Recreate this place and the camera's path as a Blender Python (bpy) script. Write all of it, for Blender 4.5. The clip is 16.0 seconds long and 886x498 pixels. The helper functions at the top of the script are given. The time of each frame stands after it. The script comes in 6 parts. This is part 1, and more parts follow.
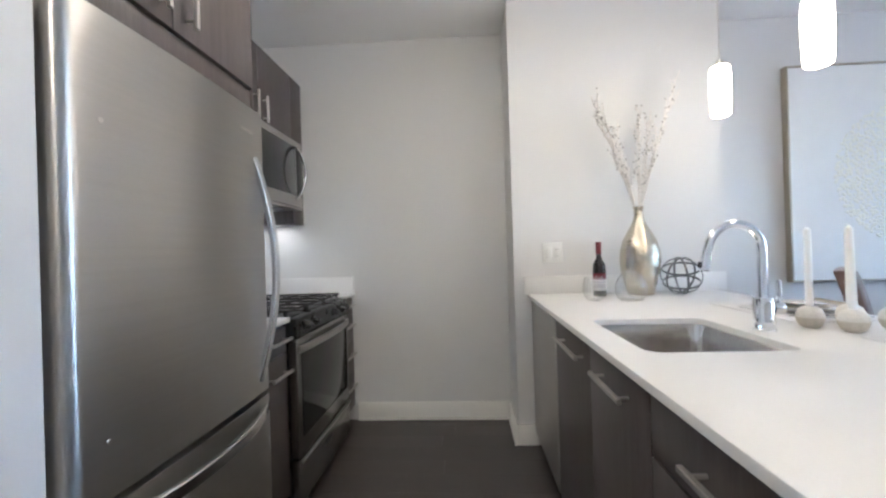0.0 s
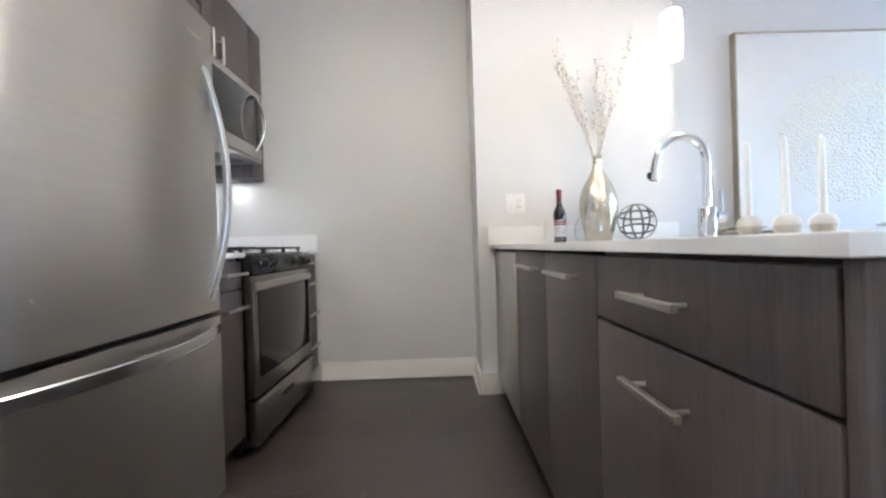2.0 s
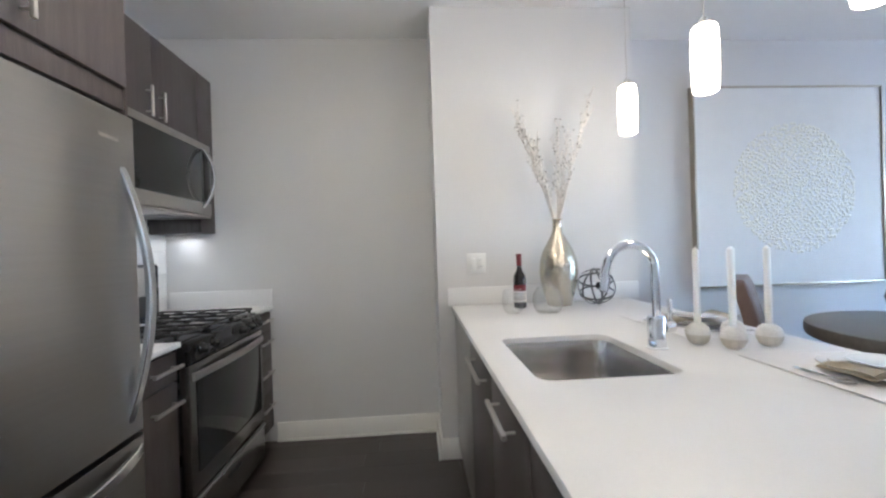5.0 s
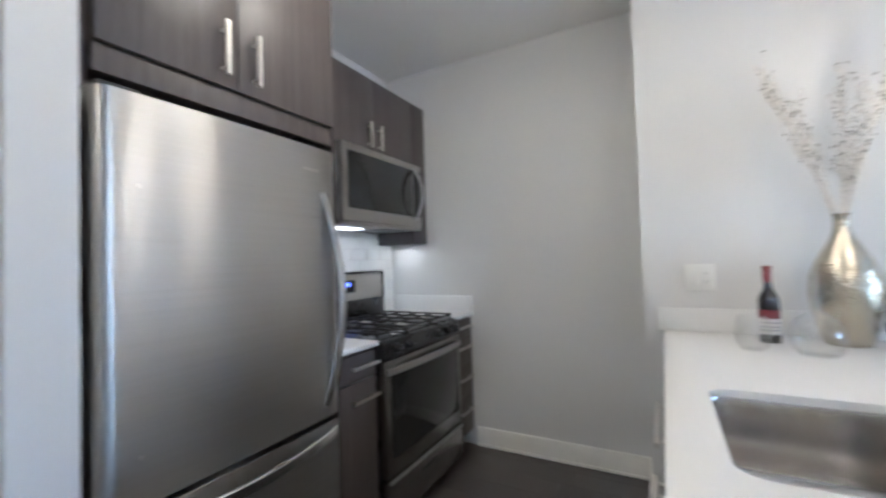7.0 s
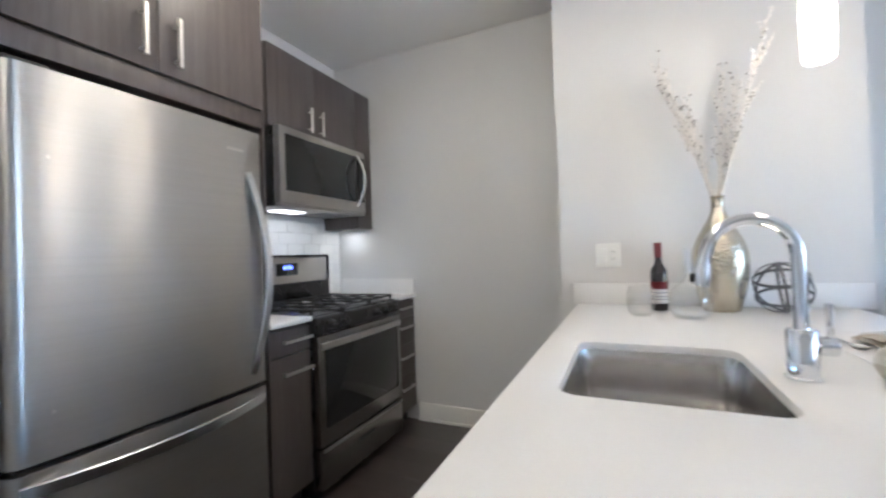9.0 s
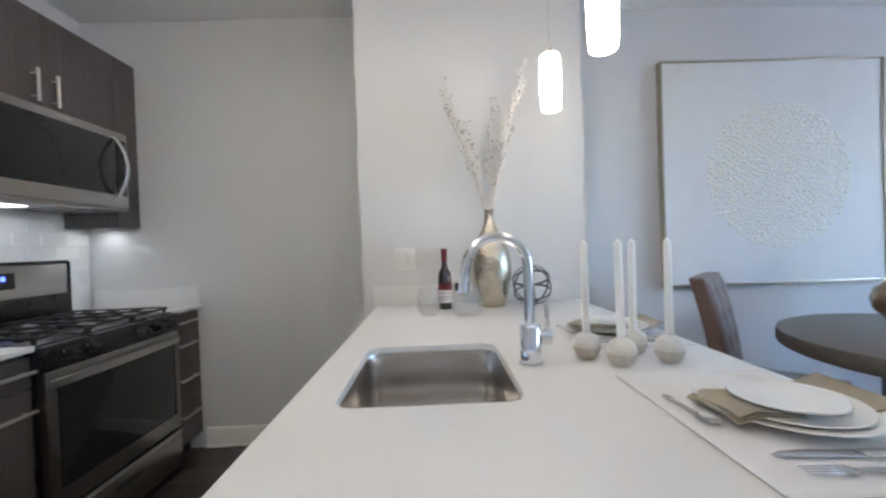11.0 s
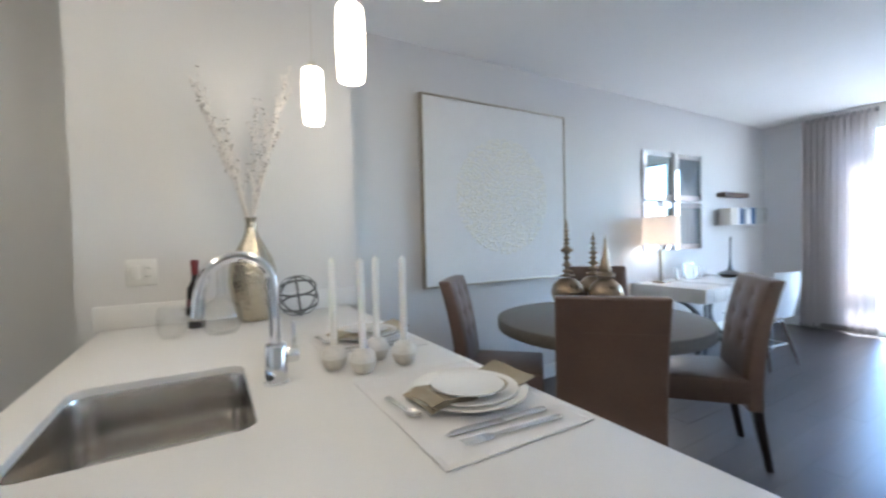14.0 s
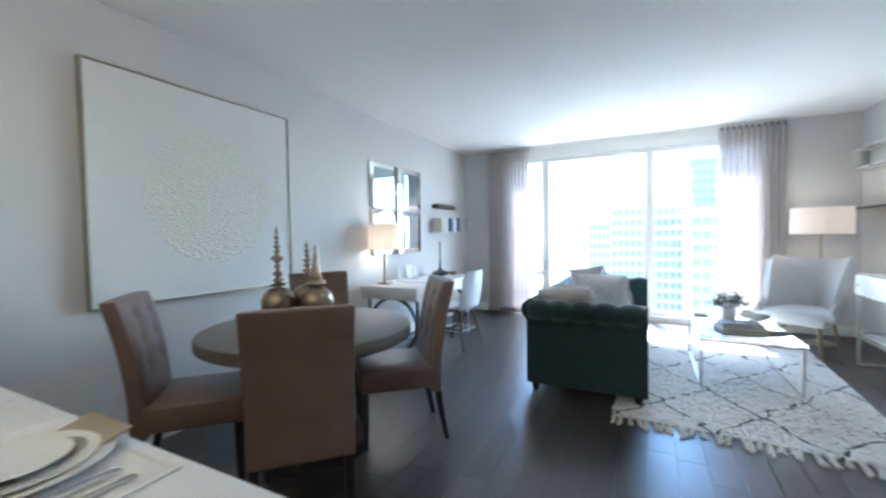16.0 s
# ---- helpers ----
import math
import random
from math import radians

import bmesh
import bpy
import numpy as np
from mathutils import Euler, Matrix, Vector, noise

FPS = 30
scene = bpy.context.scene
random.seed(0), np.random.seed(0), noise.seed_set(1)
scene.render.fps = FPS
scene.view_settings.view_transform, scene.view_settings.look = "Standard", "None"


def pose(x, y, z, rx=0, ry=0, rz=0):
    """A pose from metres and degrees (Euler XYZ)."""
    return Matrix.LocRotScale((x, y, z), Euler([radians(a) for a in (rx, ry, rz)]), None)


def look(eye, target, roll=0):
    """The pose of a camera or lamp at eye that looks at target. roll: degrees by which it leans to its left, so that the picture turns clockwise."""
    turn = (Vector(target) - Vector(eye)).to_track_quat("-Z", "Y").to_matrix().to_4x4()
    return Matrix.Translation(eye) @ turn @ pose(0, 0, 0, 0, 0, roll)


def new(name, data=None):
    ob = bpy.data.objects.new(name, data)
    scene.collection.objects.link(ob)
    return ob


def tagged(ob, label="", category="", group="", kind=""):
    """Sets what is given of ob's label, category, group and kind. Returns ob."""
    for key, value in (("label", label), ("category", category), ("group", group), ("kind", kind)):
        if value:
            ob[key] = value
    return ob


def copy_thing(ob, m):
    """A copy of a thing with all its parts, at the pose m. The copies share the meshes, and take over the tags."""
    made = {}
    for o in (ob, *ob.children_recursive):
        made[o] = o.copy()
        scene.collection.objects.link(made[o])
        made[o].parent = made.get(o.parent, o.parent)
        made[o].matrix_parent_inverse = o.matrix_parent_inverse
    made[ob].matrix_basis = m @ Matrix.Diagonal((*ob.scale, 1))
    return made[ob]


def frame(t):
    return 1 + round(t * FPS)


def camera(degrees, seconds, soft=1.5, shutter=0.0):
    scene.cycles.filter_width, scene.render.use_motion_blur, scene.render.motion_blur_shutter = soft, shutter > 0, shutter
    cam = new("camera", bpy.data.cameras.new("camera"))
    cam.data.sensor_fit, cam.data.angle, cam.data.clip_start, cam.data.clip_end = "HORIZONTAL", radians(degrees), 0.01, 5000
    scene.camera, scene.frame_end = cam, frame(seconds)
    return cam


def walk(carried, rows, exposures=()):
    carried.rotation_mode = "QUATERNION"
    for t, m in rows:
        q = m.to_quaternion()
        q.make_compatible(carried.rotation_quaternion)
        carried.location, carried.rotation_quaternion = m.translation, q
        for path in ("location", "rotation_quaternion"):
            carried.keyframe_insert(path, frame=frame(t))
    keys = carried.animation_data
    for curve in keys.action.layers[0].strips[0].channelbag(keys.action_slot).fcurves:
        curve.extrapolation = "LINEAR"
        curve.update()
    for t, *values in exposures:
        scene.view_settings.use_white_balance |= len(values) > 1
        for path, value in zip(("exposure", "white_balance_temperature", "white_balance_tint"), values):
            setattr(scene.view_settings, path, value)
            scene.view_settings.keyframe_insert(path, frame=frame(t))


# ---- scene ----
cam = camera(95.35, 16.0, soft=2.3, shutter=0.5)
PATH = [
    (0, (0.128, 0.115, 1.172), (0.012, 2.111, 1.178), -1.74),
    (0.5, (0.130, 0.111, 1.091), (0.078, 2.110, 1.093), -1.78),
    (1, (0.145, 0.126, 0.966), (0.164, 2.125, 0.959), -1.75),
    (1.5, (0.158, 0.128, 0.868), (0.198, 2.128, 0.860), -1.78),
    (2, (0.164, 0.122, 0.892), (0.189, 2.121, 0.883), -1.79),
    (2.5, (0.148, 0.131, 1.022), (0.140, 2.131, 1.017), -1.75),
    (3, (0.134, 0.134, 1.153), (0.116, 2.134, 1.157), -1.83),
    (3.5, (0.134, 0.128, 1.222), (0.204, 2.127, 1.223), -1.88),
    (4, (0.142, 0.130, 1.236), (0.317, 2.123, 1.231), -1.89),
    (6.5, (0.500, 0.347, 1.234), (0.043, 2.294, 1.258), -2.09),
    (7, (0.497, 0.382, 1.249), (-0.461, 2.137, 1.309), -1.84),
    (7.5, (0.548, 0.374, 1.233), (-0.743, 1.899, 1.315), -1.49),
    (8, (0.624, 0.359, 1.205), (-0.706, 1.850, 1.281), -1.44),
    (8.5, (0.677, 0.354, 1.179), (-0.426, 2.022, 1.226), -1.71),
    (9, (0.720, 0.363, 1.175), (-0.107, 2.184, 1.198), -1.95),
    (9.5, (0.744, 0.374, 1.183), (0.180, 2.293, 1.190), -2.02),
    (10, (0.766, 0.378, 1.194), (0.434, 2.350, 1.184), -2.11),
    (12.5, (0.819, 0.367, 1.231), (1.224, 2.325, 1.193), -1.65),
    (13, (0.824, 0.361, 1.237), (1.328, 2.296, 1.199), -1.62),
    (13.5, (0.864, 0.333, 1.249), (1.564, 2.206, 1.207), -1.54),
    (14, (0.899, 0.301, 1.260), (1.903, 2.029, 1.205), -1.40),
    (14.5, (0.931, 0.258, 1.275), (2.182, 1.817, 1.207), -1.20),
    (15, (0.989, 0.208, 1.270), (2.490, 1.527, 1.203), -1.14),
    (15.5, (1.053, 0.180, 1.283), (2.709, 1.299, 1.210), -1.02),
    (16, (1.138, 0.120, 1.291), (2.922, 1.021, 1.220), -0.90),
]
walk(cam, [(t, look(eye, target, roll)) for t, eye, target, roll in PATH],
     exposures=[(0, 4.28, 5500, 10), (0.8, 4.28, 5500, 10), (1.6, 4.56, 5540, 10), (2.3, 4.66, 5530, 10), (3.5, 4.32, 5510, 10), (4, 4.27, 5480, 10),
                (6.5, 3.92, 5350, 10), (7.2, 4.15, 5280, 9), (9, 4.20, 5450, 10), (10, 4.02, 5430, 10),
                (12.5, 3.75, 5550, 9), (13.5, 3.74, 5680, 8), (14.5, 3.73, 5700, 6), (16, 3.62, 5740, 3)])
# ------------------------------------------------------------------ light
world = bpy.data.worlds.new("sky_world")
scene.world = world
world.use_nodes = True
wn = world.node_tree.nodes
bg = wn["Background"]
sky = wn.new("ShaderNodeTexSky")
sky.sky_type = "NISHITA"
sky.sun_disc = False
sky.sun_elevation = radians(57)
sky.sun_rotation = radians(73)
sky.air_density, sky.dust_density, sky.ozone_density = 1.0, 0.15, 4.0
world.node_tree.links.new(sky.outputs[0], bg.inputs[0])
bg.inputs[1].default_value = 0.15


def lamp(name, kind, m, energy, colour, **more):
    data = bpy.data.lights.new(name, kind)
    data.energy, data.color = energy, colour
    for key, value in more.items():
        if key == "size":
            data.shape, data.size, data.size_y = "RECTANGLE", value[0], value[1]
        elif key == "radius":
            data.shadow_soft_size = value
        elif key == "angle":
            data.angle = value
        elif key == "spread":
            data.spread = value
    ob = new(name, data)
    ob.matrix_world = m
    return ob


WX = 7.56          # window wall
YN, YS = 2.915, -2.115
XW = -1.335        # kitchen side wall
CEIL = 2.65
CZ = 0.895         # worktop
SLAB = CZ - 0.021  # its underside
lamp("sun", "SUN", look((25, 7.5, 40), (0, 0, 0)), 3.0, (1.0, 0.97, 0.93), angle=radians(0.6))
lamp("hood_light", "AREA", look((-1.16, 2.33, 1.448), (-1.16, 2.33, 0)), 0.03, (1.0, 0.93, 0.84), size=(0.10, 0.30))
lamp("puck_light", "AREA", look((-1.18, 2.825, 1.366), (-1.18, 2.825, 0)), 0.02, (1.0, 0.90, 0.78), size=(0.07, 0.07))


# ------------------------------------------------------------------ materials
def material(name, colour, rough=0.5, metal=0.0, scale=20.0, vary=0.08, bump=0.05, fine=180.0, stretch=(1, 1, 1), spec=0.5, sheen=0.0,
             coat=0.0, aniso=0.0, rough_vary=0.06, island=0.0, transmission=0.0, alpha=1.0):
    m = bpy.data.materials.new(name)
    m.use_nodes = True
    n, l = m.node_tree.nodes, m.node_tree.links
    p = n["Principled BSDF"]
    p.inputs["Metallic"].default_value = metal
    p.inputs["Specular IOR Level"].default_value = spec
    p.inputs["Sheen Weight"].default_value = sheen
    p.inputs["Coat Weight"].default_value = coat
    p.inputs["Transmission Weight"].default_value = transmission
    p.inputs["Alpha"].default_value = alpha
    co = n.new("ShaderNodeTexCoord")
    mp = n.new("ShaderNodeMapping")
    mp.inputs["Scale"].default_value = stretch
    l.new(co.outputs["Object"], mp.inputs[0])
    big, small = n.new("ShaderNodeTexNoise"), n.new("ShaderNodeTexNoise")
    big.inputs["Scale"].default_value, small.inputs["Scale"].default_value = scale, fine
    big.inputs["Detail"].default_value = small.inputs["Detail"].default_value = 4
    l.new(mp.outputs[0], big.inputs[0]), l.new(mp.outputs[0], small.inputs[0])
    add = n.new("ShaderNodeMath")
    add.operation = "ADD"
    l.new(big.outputs[0], add.inputs[0]), l.new(small.outputs[0], add.inputs[1])
    top = add.outputs[0]
    if island:
        rnd = n.new("ShaderNodeObjectInfo")
        more = n.new("ShaderNodeMath")
        more.operation = "MULTIPLY_ADD"
        more.inputs[1].default_value = island
        l.new(rnd.outputs["Random"], more.inputs[0]), l.new(top, more.inputs[2])
        top = more.outputs[0]
    ramp = n.new("ShaderNodeMapRange")
    ramp.inputs["From Min"].default_value, ramp.inputs["From Max"].default_value = 0.6, 1.4 + island
    ramp.inputs["To Min"].default_value, ramp.inputs["To Max"].default_value = 1 - vary, 1 + vary
    l.new(top, ramp.inputs[0])
    mix = n.new("ShaderNodeVectorMath")
    mix.operation = "SCALE"
    mix.inputs[0].default_value = colour
    l.new(ramp.outputs[0], mix.inputs["Scale"])
    l.new(mix.outputs[0], p.inputs["Base Color"])
    rr = n.new("ShaderNodeMapRange")
    rr.inputs["To Min"].default_value, rr.inputs["To Max"].default_value = max(rough - rough_vary, 0.01), rough + rough_vary
    l.new(big.outputs[0], rr.inputs[0]), l.new(rr.outputs[0], p.inputs["Roughness"])
    if bump:
        b = n.new("ShaderNodeBump")
        b.inputs["Strength"].default_value, b.inputs["Distance"].default_value = bump, 0.004
        l.new(small.outputs[0], b.inputs["Height"]), l.new(b.outputs[0], p.inputs["Normal"])
    if aniso:
        p.inputs["Anisotropic"].default_value = aniso
        p.inputs["Anisotropic Rotation"].default_value = 0.25
        tg = n.new("ShaderNodeTangent")
        tg.direction_type, tg.axis = "RADIAL", "Z"
        l.new(tg.outputs[0], p.inputs["Tangent"])
    return m


def bumped(m, kind, scale, strength, distance=0.004, smooth=False):
    """Adds a voronoi or wave relief to a material."""
    n, l = m.node_tree.nodes, m.node_tree.links
    tex = n.new("ShaderNodeTexVoronoi" if kind == "voronoi" else "ShaderNodeTexWave")
    tex.inputs["Scale"].default_value = scale
    if smooth:
        tex.feature = "SMOOTH_F1"
    l.new(n["Mapping"].outputs[0], tex.inputs[0])
    b = n.new("ShaderNodeBump")
    b.inputs["Strength"].default_value, b.inputs["Distance"].default_value = strength, distance
    l.new(tex.outputs[0], b.inputs["Height"])
    l.new(b.outputs[0], n["Principled BSDF"].inputs["Normal"])
    return m


def glow(m, colour, strength):
    p = m.node_tree.nodes["Principled BSDF"]
    p.inputs["Emission Color"].default_value = (*colour, 1)
    p.inputs["Emission Strength"].default_value = strength
    return m


def cloth(name, colour, through_part, rough=0.8, scale=30):
    """Thin cloth that lets light through."""
    m = material(name, colour, rough, 0, scale, 0.06, 0.15, 400, sheen=0.2)
    n, l = m.node_tree.nodes, m.node_tree.links
    t = n.new("ShaderNodeBsdfTranslucent")
    t.inputs[0].default_value = (*colour, 1)
    x = n.new("ShaderNodeMixShader")
    x.inputs[0].default_value = through_part
    l.new(n["Principled BSDF"].outputs[0], x.inputs[1]), l.new(t.outputs[0], x.inputs[2])
    l.new(x.outputs[0], n["Material Output"].inputs[0])
    return m


def clear(name, tint, rough=0.0, ior=1.45):
    m = bpy.data.materials.new(name)
    m.use_nodes = True
    p = m.node_tree.nodes["Principled BSDF"]
    p.inputs["Base Color"].default_value = (*tint, 1)
    p.inputs["Roughness"].default_value = rough
    p.inputs["Transmission Weight"].default_value = 1.0
    p.inputs["IOR"].default_value = ior
    return m


def thin_glass(name):
    """Blown glass too thin to bend the view: clear, with a glossy surface."""
    m = bpy.data.materials.new(name)
    m.use_nodes = True
    n, l = m.node_tree.nodes, m.node_tree.links
    clear_part, gloss, mix, fres = (n.new(k) for k in ("ShaderNodeBsdfTransparent", "ShaderNodeBsdfGlossy", "ShaderNodeMixShader", "ShaderNodeLayerWeight"))
    clear_part.inputs[0].default_value = (0.995, 0.997, 0.997, 1)
    gloss.inputs["Roughness"].default_value = 0.02
    power, share = n.new("ShaderNodeMath"), n.new("ShaderNodeMath")
    power.operation, share.operation = "POWER", "MULTIPLY_ADD"
    power.inputs[1].default_value, share.inputs[1].default_value, share.inputs[2].default_value = 3.5, 0.38, 0.07
    l.new(fres.outputs["Facing"], power.inputs[0]), l.new(power.outputs[0], share.inputs[0])
    l.new(share.outputs[0], mix.inputs[0]), l.new(clear_part.outputs[0], mix.inputs[1]), l.new(gloss.outputs[0], mix.inputs[2])
    l.new(mix.outputs[0], n["Material Output"].inputs[0])
    return m


PAINT = material("wall_paint", (0.68, 0.675, 0.672), 0.75, 0, 1.5, 0.02, 0.06, 320)
CEILPAINT = material("ceiling_paint", (0.90, 0.90, 0.89), 0.85, 0, 2, 0.02, 0.05, 260)
TRIM = material("trim_paint", (0.88, 0.87, 0.84), 0.4, 0, 4, 0.03, 0.02, 120)
QUARTZ = material("white_quartz", (0.74, 0.735, 0.73), 0.38, 0, 5, 0.03, 0.0, 260)
LAMINATE = material("grey_brown_laminate", (0.088, 0.074, 0.072), 0.42, 0, 3.0, 0.34, 0.04, 30, stretch=(14, 14, 0.5))
PLANK = material("dark_stained_plank", (0.050, 0.041, 0.039), 0.34, 0, 2.0, 0.40, 0.025, 22, stretch=(0.6, 16, 16), island=0.8, rough_vary=0.03, spec=1.0)
STEEL = material("brushed_steel", (0.49, 0.477, 0.46), 0.29, 1.0, 2.0, 0.05, 0.02, 60, stretch=(1, 1, 40), aniso=0.9, rough_vary=0.03)
# same steel with the dark reflection of floor and peninsula put into its colour
DARKENEDSTEEL = material("darkened_range_steel", (0.31, 0.30, 0.29), 0.26, 1.0, 2.0, 0.05, 0.02, 60, stretch=(1, 40, 1), aniso=0.6, rough_vary=0.03)
NICKEL = material("satin_nickel", (0.62, 0.60, 0.57), 0.40, 1.0, 12, 0.05, 0.02, 160)
BRIGHT = material("bright_steel", (0.74, 0.75, 0.76), 0.22, 1.0, 10, 0.04, 0.01, 120)
CHROME = material("polished_chrome", (0.80, 0.81, 0.83), 0.05, 1.0, 8, 0.02, 0.0, 60, rough_vary=0.02)
SINKSTEEL = material("satin_sink_steel", (0.62, 0.60, 0.58), 0.15, 1.0, 6, 0.04, 0.01, 120, stretch=(3, 1, 1), rough_vary=0.06)
BLACK = material("black_enamel", (0.012, 0.012, 0.013), 0.28, 0, 8, 0.1, 0.02, 120)
IRON = material("cast_iron", (0.02, 0.02, 0.02), 0.6, 0, 20, 0.2, 0.2, 260)
DARKGLASS = material("oven_glass", (0.018, 0.019, 0.02), 0.07, 0, 3, 0.1, 0.0, 60, rough_vary=0.03)
GASKET = material("black_gasket", (0.015, 0.015, 0.018), 0.7)
TILE = material("white_tile", (0.78, 0.77, 0.75), 0.15, 0, 6, 0.03, 0.02, 60, island=0.2)
GROUT = material("grout", (0.68, 0.67, 0.66), 0.9, 0, 30, 0.06, 0.3, 300)
PLASTIC = material("white_plastic", (0.80, 0.80, 0.78), 0.35, 0, 10, 0.02, 0.0)
PORCELAIN = material("white_porcelain", (0.82, 0.81, 0.78), 0.12, 0, 10, 0.02, 0.0, coat=0.3)
WAX = material("white_wax", (0.90, 0.89, 0.86), 0.42, 0, 5, 0.015, 0.0, 60)
WAX.node_tree.nodes["Principled BSDF"].inputs["Subsurface Weight"].default_value = 0.35
WAX.node_tree.nodes["Principled BSDF"].inputs["Subsurface Radius"].default_value = (0.01, 0.008, 0.006)
STONE = material("pale_stone", (0.70, 0.68, 0.64), 0.7, 0, 40, 0.12, 0.35, 160)
LINEN = material("white_linen", (0.74, 0.73, 0.73), 0.85, 0, 14, 0.04, 0.3, 500, sheen=0.2)
NAPKIN = material("taupe_napkin", (0.29, 0.245, 0.165), 0.6, 0, 14, 0.10, 0.25, 420, sheen=0.35)
LEATHER = material("brown_leather", (0.185, 0.122, 0.098), 0.34, 0, 5, 0.18, 0.25, 170, coat=0.05)
DARKWOOD = material("espresso_wood", (0.018, 0.013, 0.012), 0.35, 0, 6, 0.2, 0.05, 60, stretch=(10, 10, 1))
GREYWOOD = material("grey_stained_oak", (0.155, 0.140, 0.125), 0.38, 0, 3, 0.22, 0.08, 40, stretch=(1, 14, 14))
BRASS = material("antique_brass", (0.37, 0.29, 0.21), 0.30, 1.0, 16, 0.30, 0.06, 90, rough_vary=0.1)
GOLD = bumped(material("hammered_champagne", (0.58, 0.53, 0.43), 0.24, 1.0, 10, 0.08, 0.0, stretch=(1, 1, 1.5)), "voronoi", 80, 0.62, 0.004, True)
DARKBUD = material("dark_bud", (0.26, 0.24, 0.23), 0.5, 0.0, 60, 0.3, 0.2, 240)
SILVERTWIG = material("silvered_twig", (0.72, 0.695, 0.67), 0.45, 0.0, 60, 0.25, 0.4, 240)
CANVAS = material("white_canvas", (0.76, 0.76, 0.76), 0.8, 0, 10, 0.03, 0.25, 500)
CREAM = material("cream_impasto", (0.79, 0.775, 0.70), 0.30, 0, 30, 0.05, 0.2, 200)
CHAMPAGNE = material("champagne_frame", (0.44, 0.40, 0.33), 0.35, 0.8, 8, 0.15, 0.05, 80, stretch=(8, 8, 1))
SMOKED = material("tinted_mirror", (0.38, 0.46, 0.49), 0.02, 1.0, 1, 0.01, 0.0, rough_vary=0.005)
MIRROR = material("mirror_silver", (0.88, 0.90, 0.90), 0.015, 1.0, 1, 0.01, 0.0, rough_vary=0.005)
VELVET = material("dark_green_velvet", (0.005, 0.032, 0.037), 0.7, 0, 6, 0.25, 0.15, 300, sheen=0.6)
FUR = material("ivory_fur", (0.90, 0.87, 0.85), 0.9, 0, 20, 0.12, 0.6, 260, sheen=0.5)
WHITELAC = material("white_lacquer", (0.76, 0.75, 0.73), 0.28, 0, 3, 0.03, 0.02, 60)
SHELL = material("white_shell_plastic", (0.74, 0.75, 0.76), 0.32, 0, 5, 0.02, 0.01, 60)
WALNUT = material("walnut_wood", (0.10, 0.062, 0.042), 0.45, 0, 5, 0.3, 0.06, 50, stretch=(12, 12, 1))
GUNMETAL = material("gunmetal", (0.16, 0.16, 0.165), 0.32, 0.9, 8, 0.1, 0.03, 90)
WOOLCHAIR = material("pale_wool_upholstery", (0.55, 0.56, 0.57), 0.9, 0, 10, 0.06, 0.35, 420, sheen=0.3)
LEAF = material("small_leaf", (0.09, 0.16, 0.075), 0.5, 0, 30, 0.3, 0.1, 120)
SHEER = cloth("sheer_curtain", (0.72, 0.67, 0.65), 0.17)
SHADE = glow(cloth("lamp_shade_linen", (0.86, 0.82, 0.78), 0.45), (1.0, 0.78, 0.60), 0.008)
OPAL = glow(material("opal_glass", (0.85, 0.84, 0.80), 0.25), (1.0, 0.80, 0.57), 1.5)
# glow of the added kitchen fill lights, which stay out of view
FILLGLASS = glow(material("fill_light_glass", (0.85, 0.84, 0.80), 0.3), (1.0, 0.83, 0.61), 2.0)
PANEL = glow(material("lit_diffuser", (0.85, 0.84, 0.80), 0.4), (1.0, 0.95, 0.88), 0.25)
CLOCK = glow(material("blue_digits", (0.01, 0.01, 0.04), 0.3), (0.10, 0.14, 1.0), 0.4)
GLASS = thin_glass("clear_glass")
PANE = clear("window_glass", (1, 1, 1), 0, 1.02)
TABLEGLASS = clear("table_glass", (0.93, 0.97, 0.96))
WINE = material("dark_wine_bottle", (0.012, 0.008, 0.010), 0.08, 0, 6, 0.1, 0.0, coat=0.5)
RED = material("red_foil", (0.14, 0.016, 0.02), 0.35, 0.2)
LABEL = material("cream_label", (0.62, 0.58, 0.55), 0.7)
NAVY = material("navy_cloth_book", (0.018, 0.055, 0.14), 0.7)
TEAL = material("blue_cloth_book", (0.04, 0.12, 0.24), 0.7)
PAPER = material("cream_paper", (0.66, 0.62, 0.55), 0.8, 0, 20, 0.08, 0.1, 300, stretch=(1, 1, 30))
GREYBOOK = material("grey_book_cover", (0.20, 0.21, 0.22), 0.55)
FACADE = material("pale_concrete", (0.50, 0.50, 0.49), 0.8, 0, 0.3, 0.12, 0.0, 2)
FACADEDARK = material("blue_grey_cladding", (0.20, 0.21, 0.22), 0.5, 0, 0.3, 0.12, 0.0, 2)
FARGLASS = material("far_window_glass", (0.27, 0.275, 0.28), 0.6, 0, 0.3, 0.2, 0.0, 2, spec=0.2)
CITY = material("city_ground", (0.22, 0.22, 0.22), 0.9, 0, 0.02, 0.4, 0.0, 0.3)


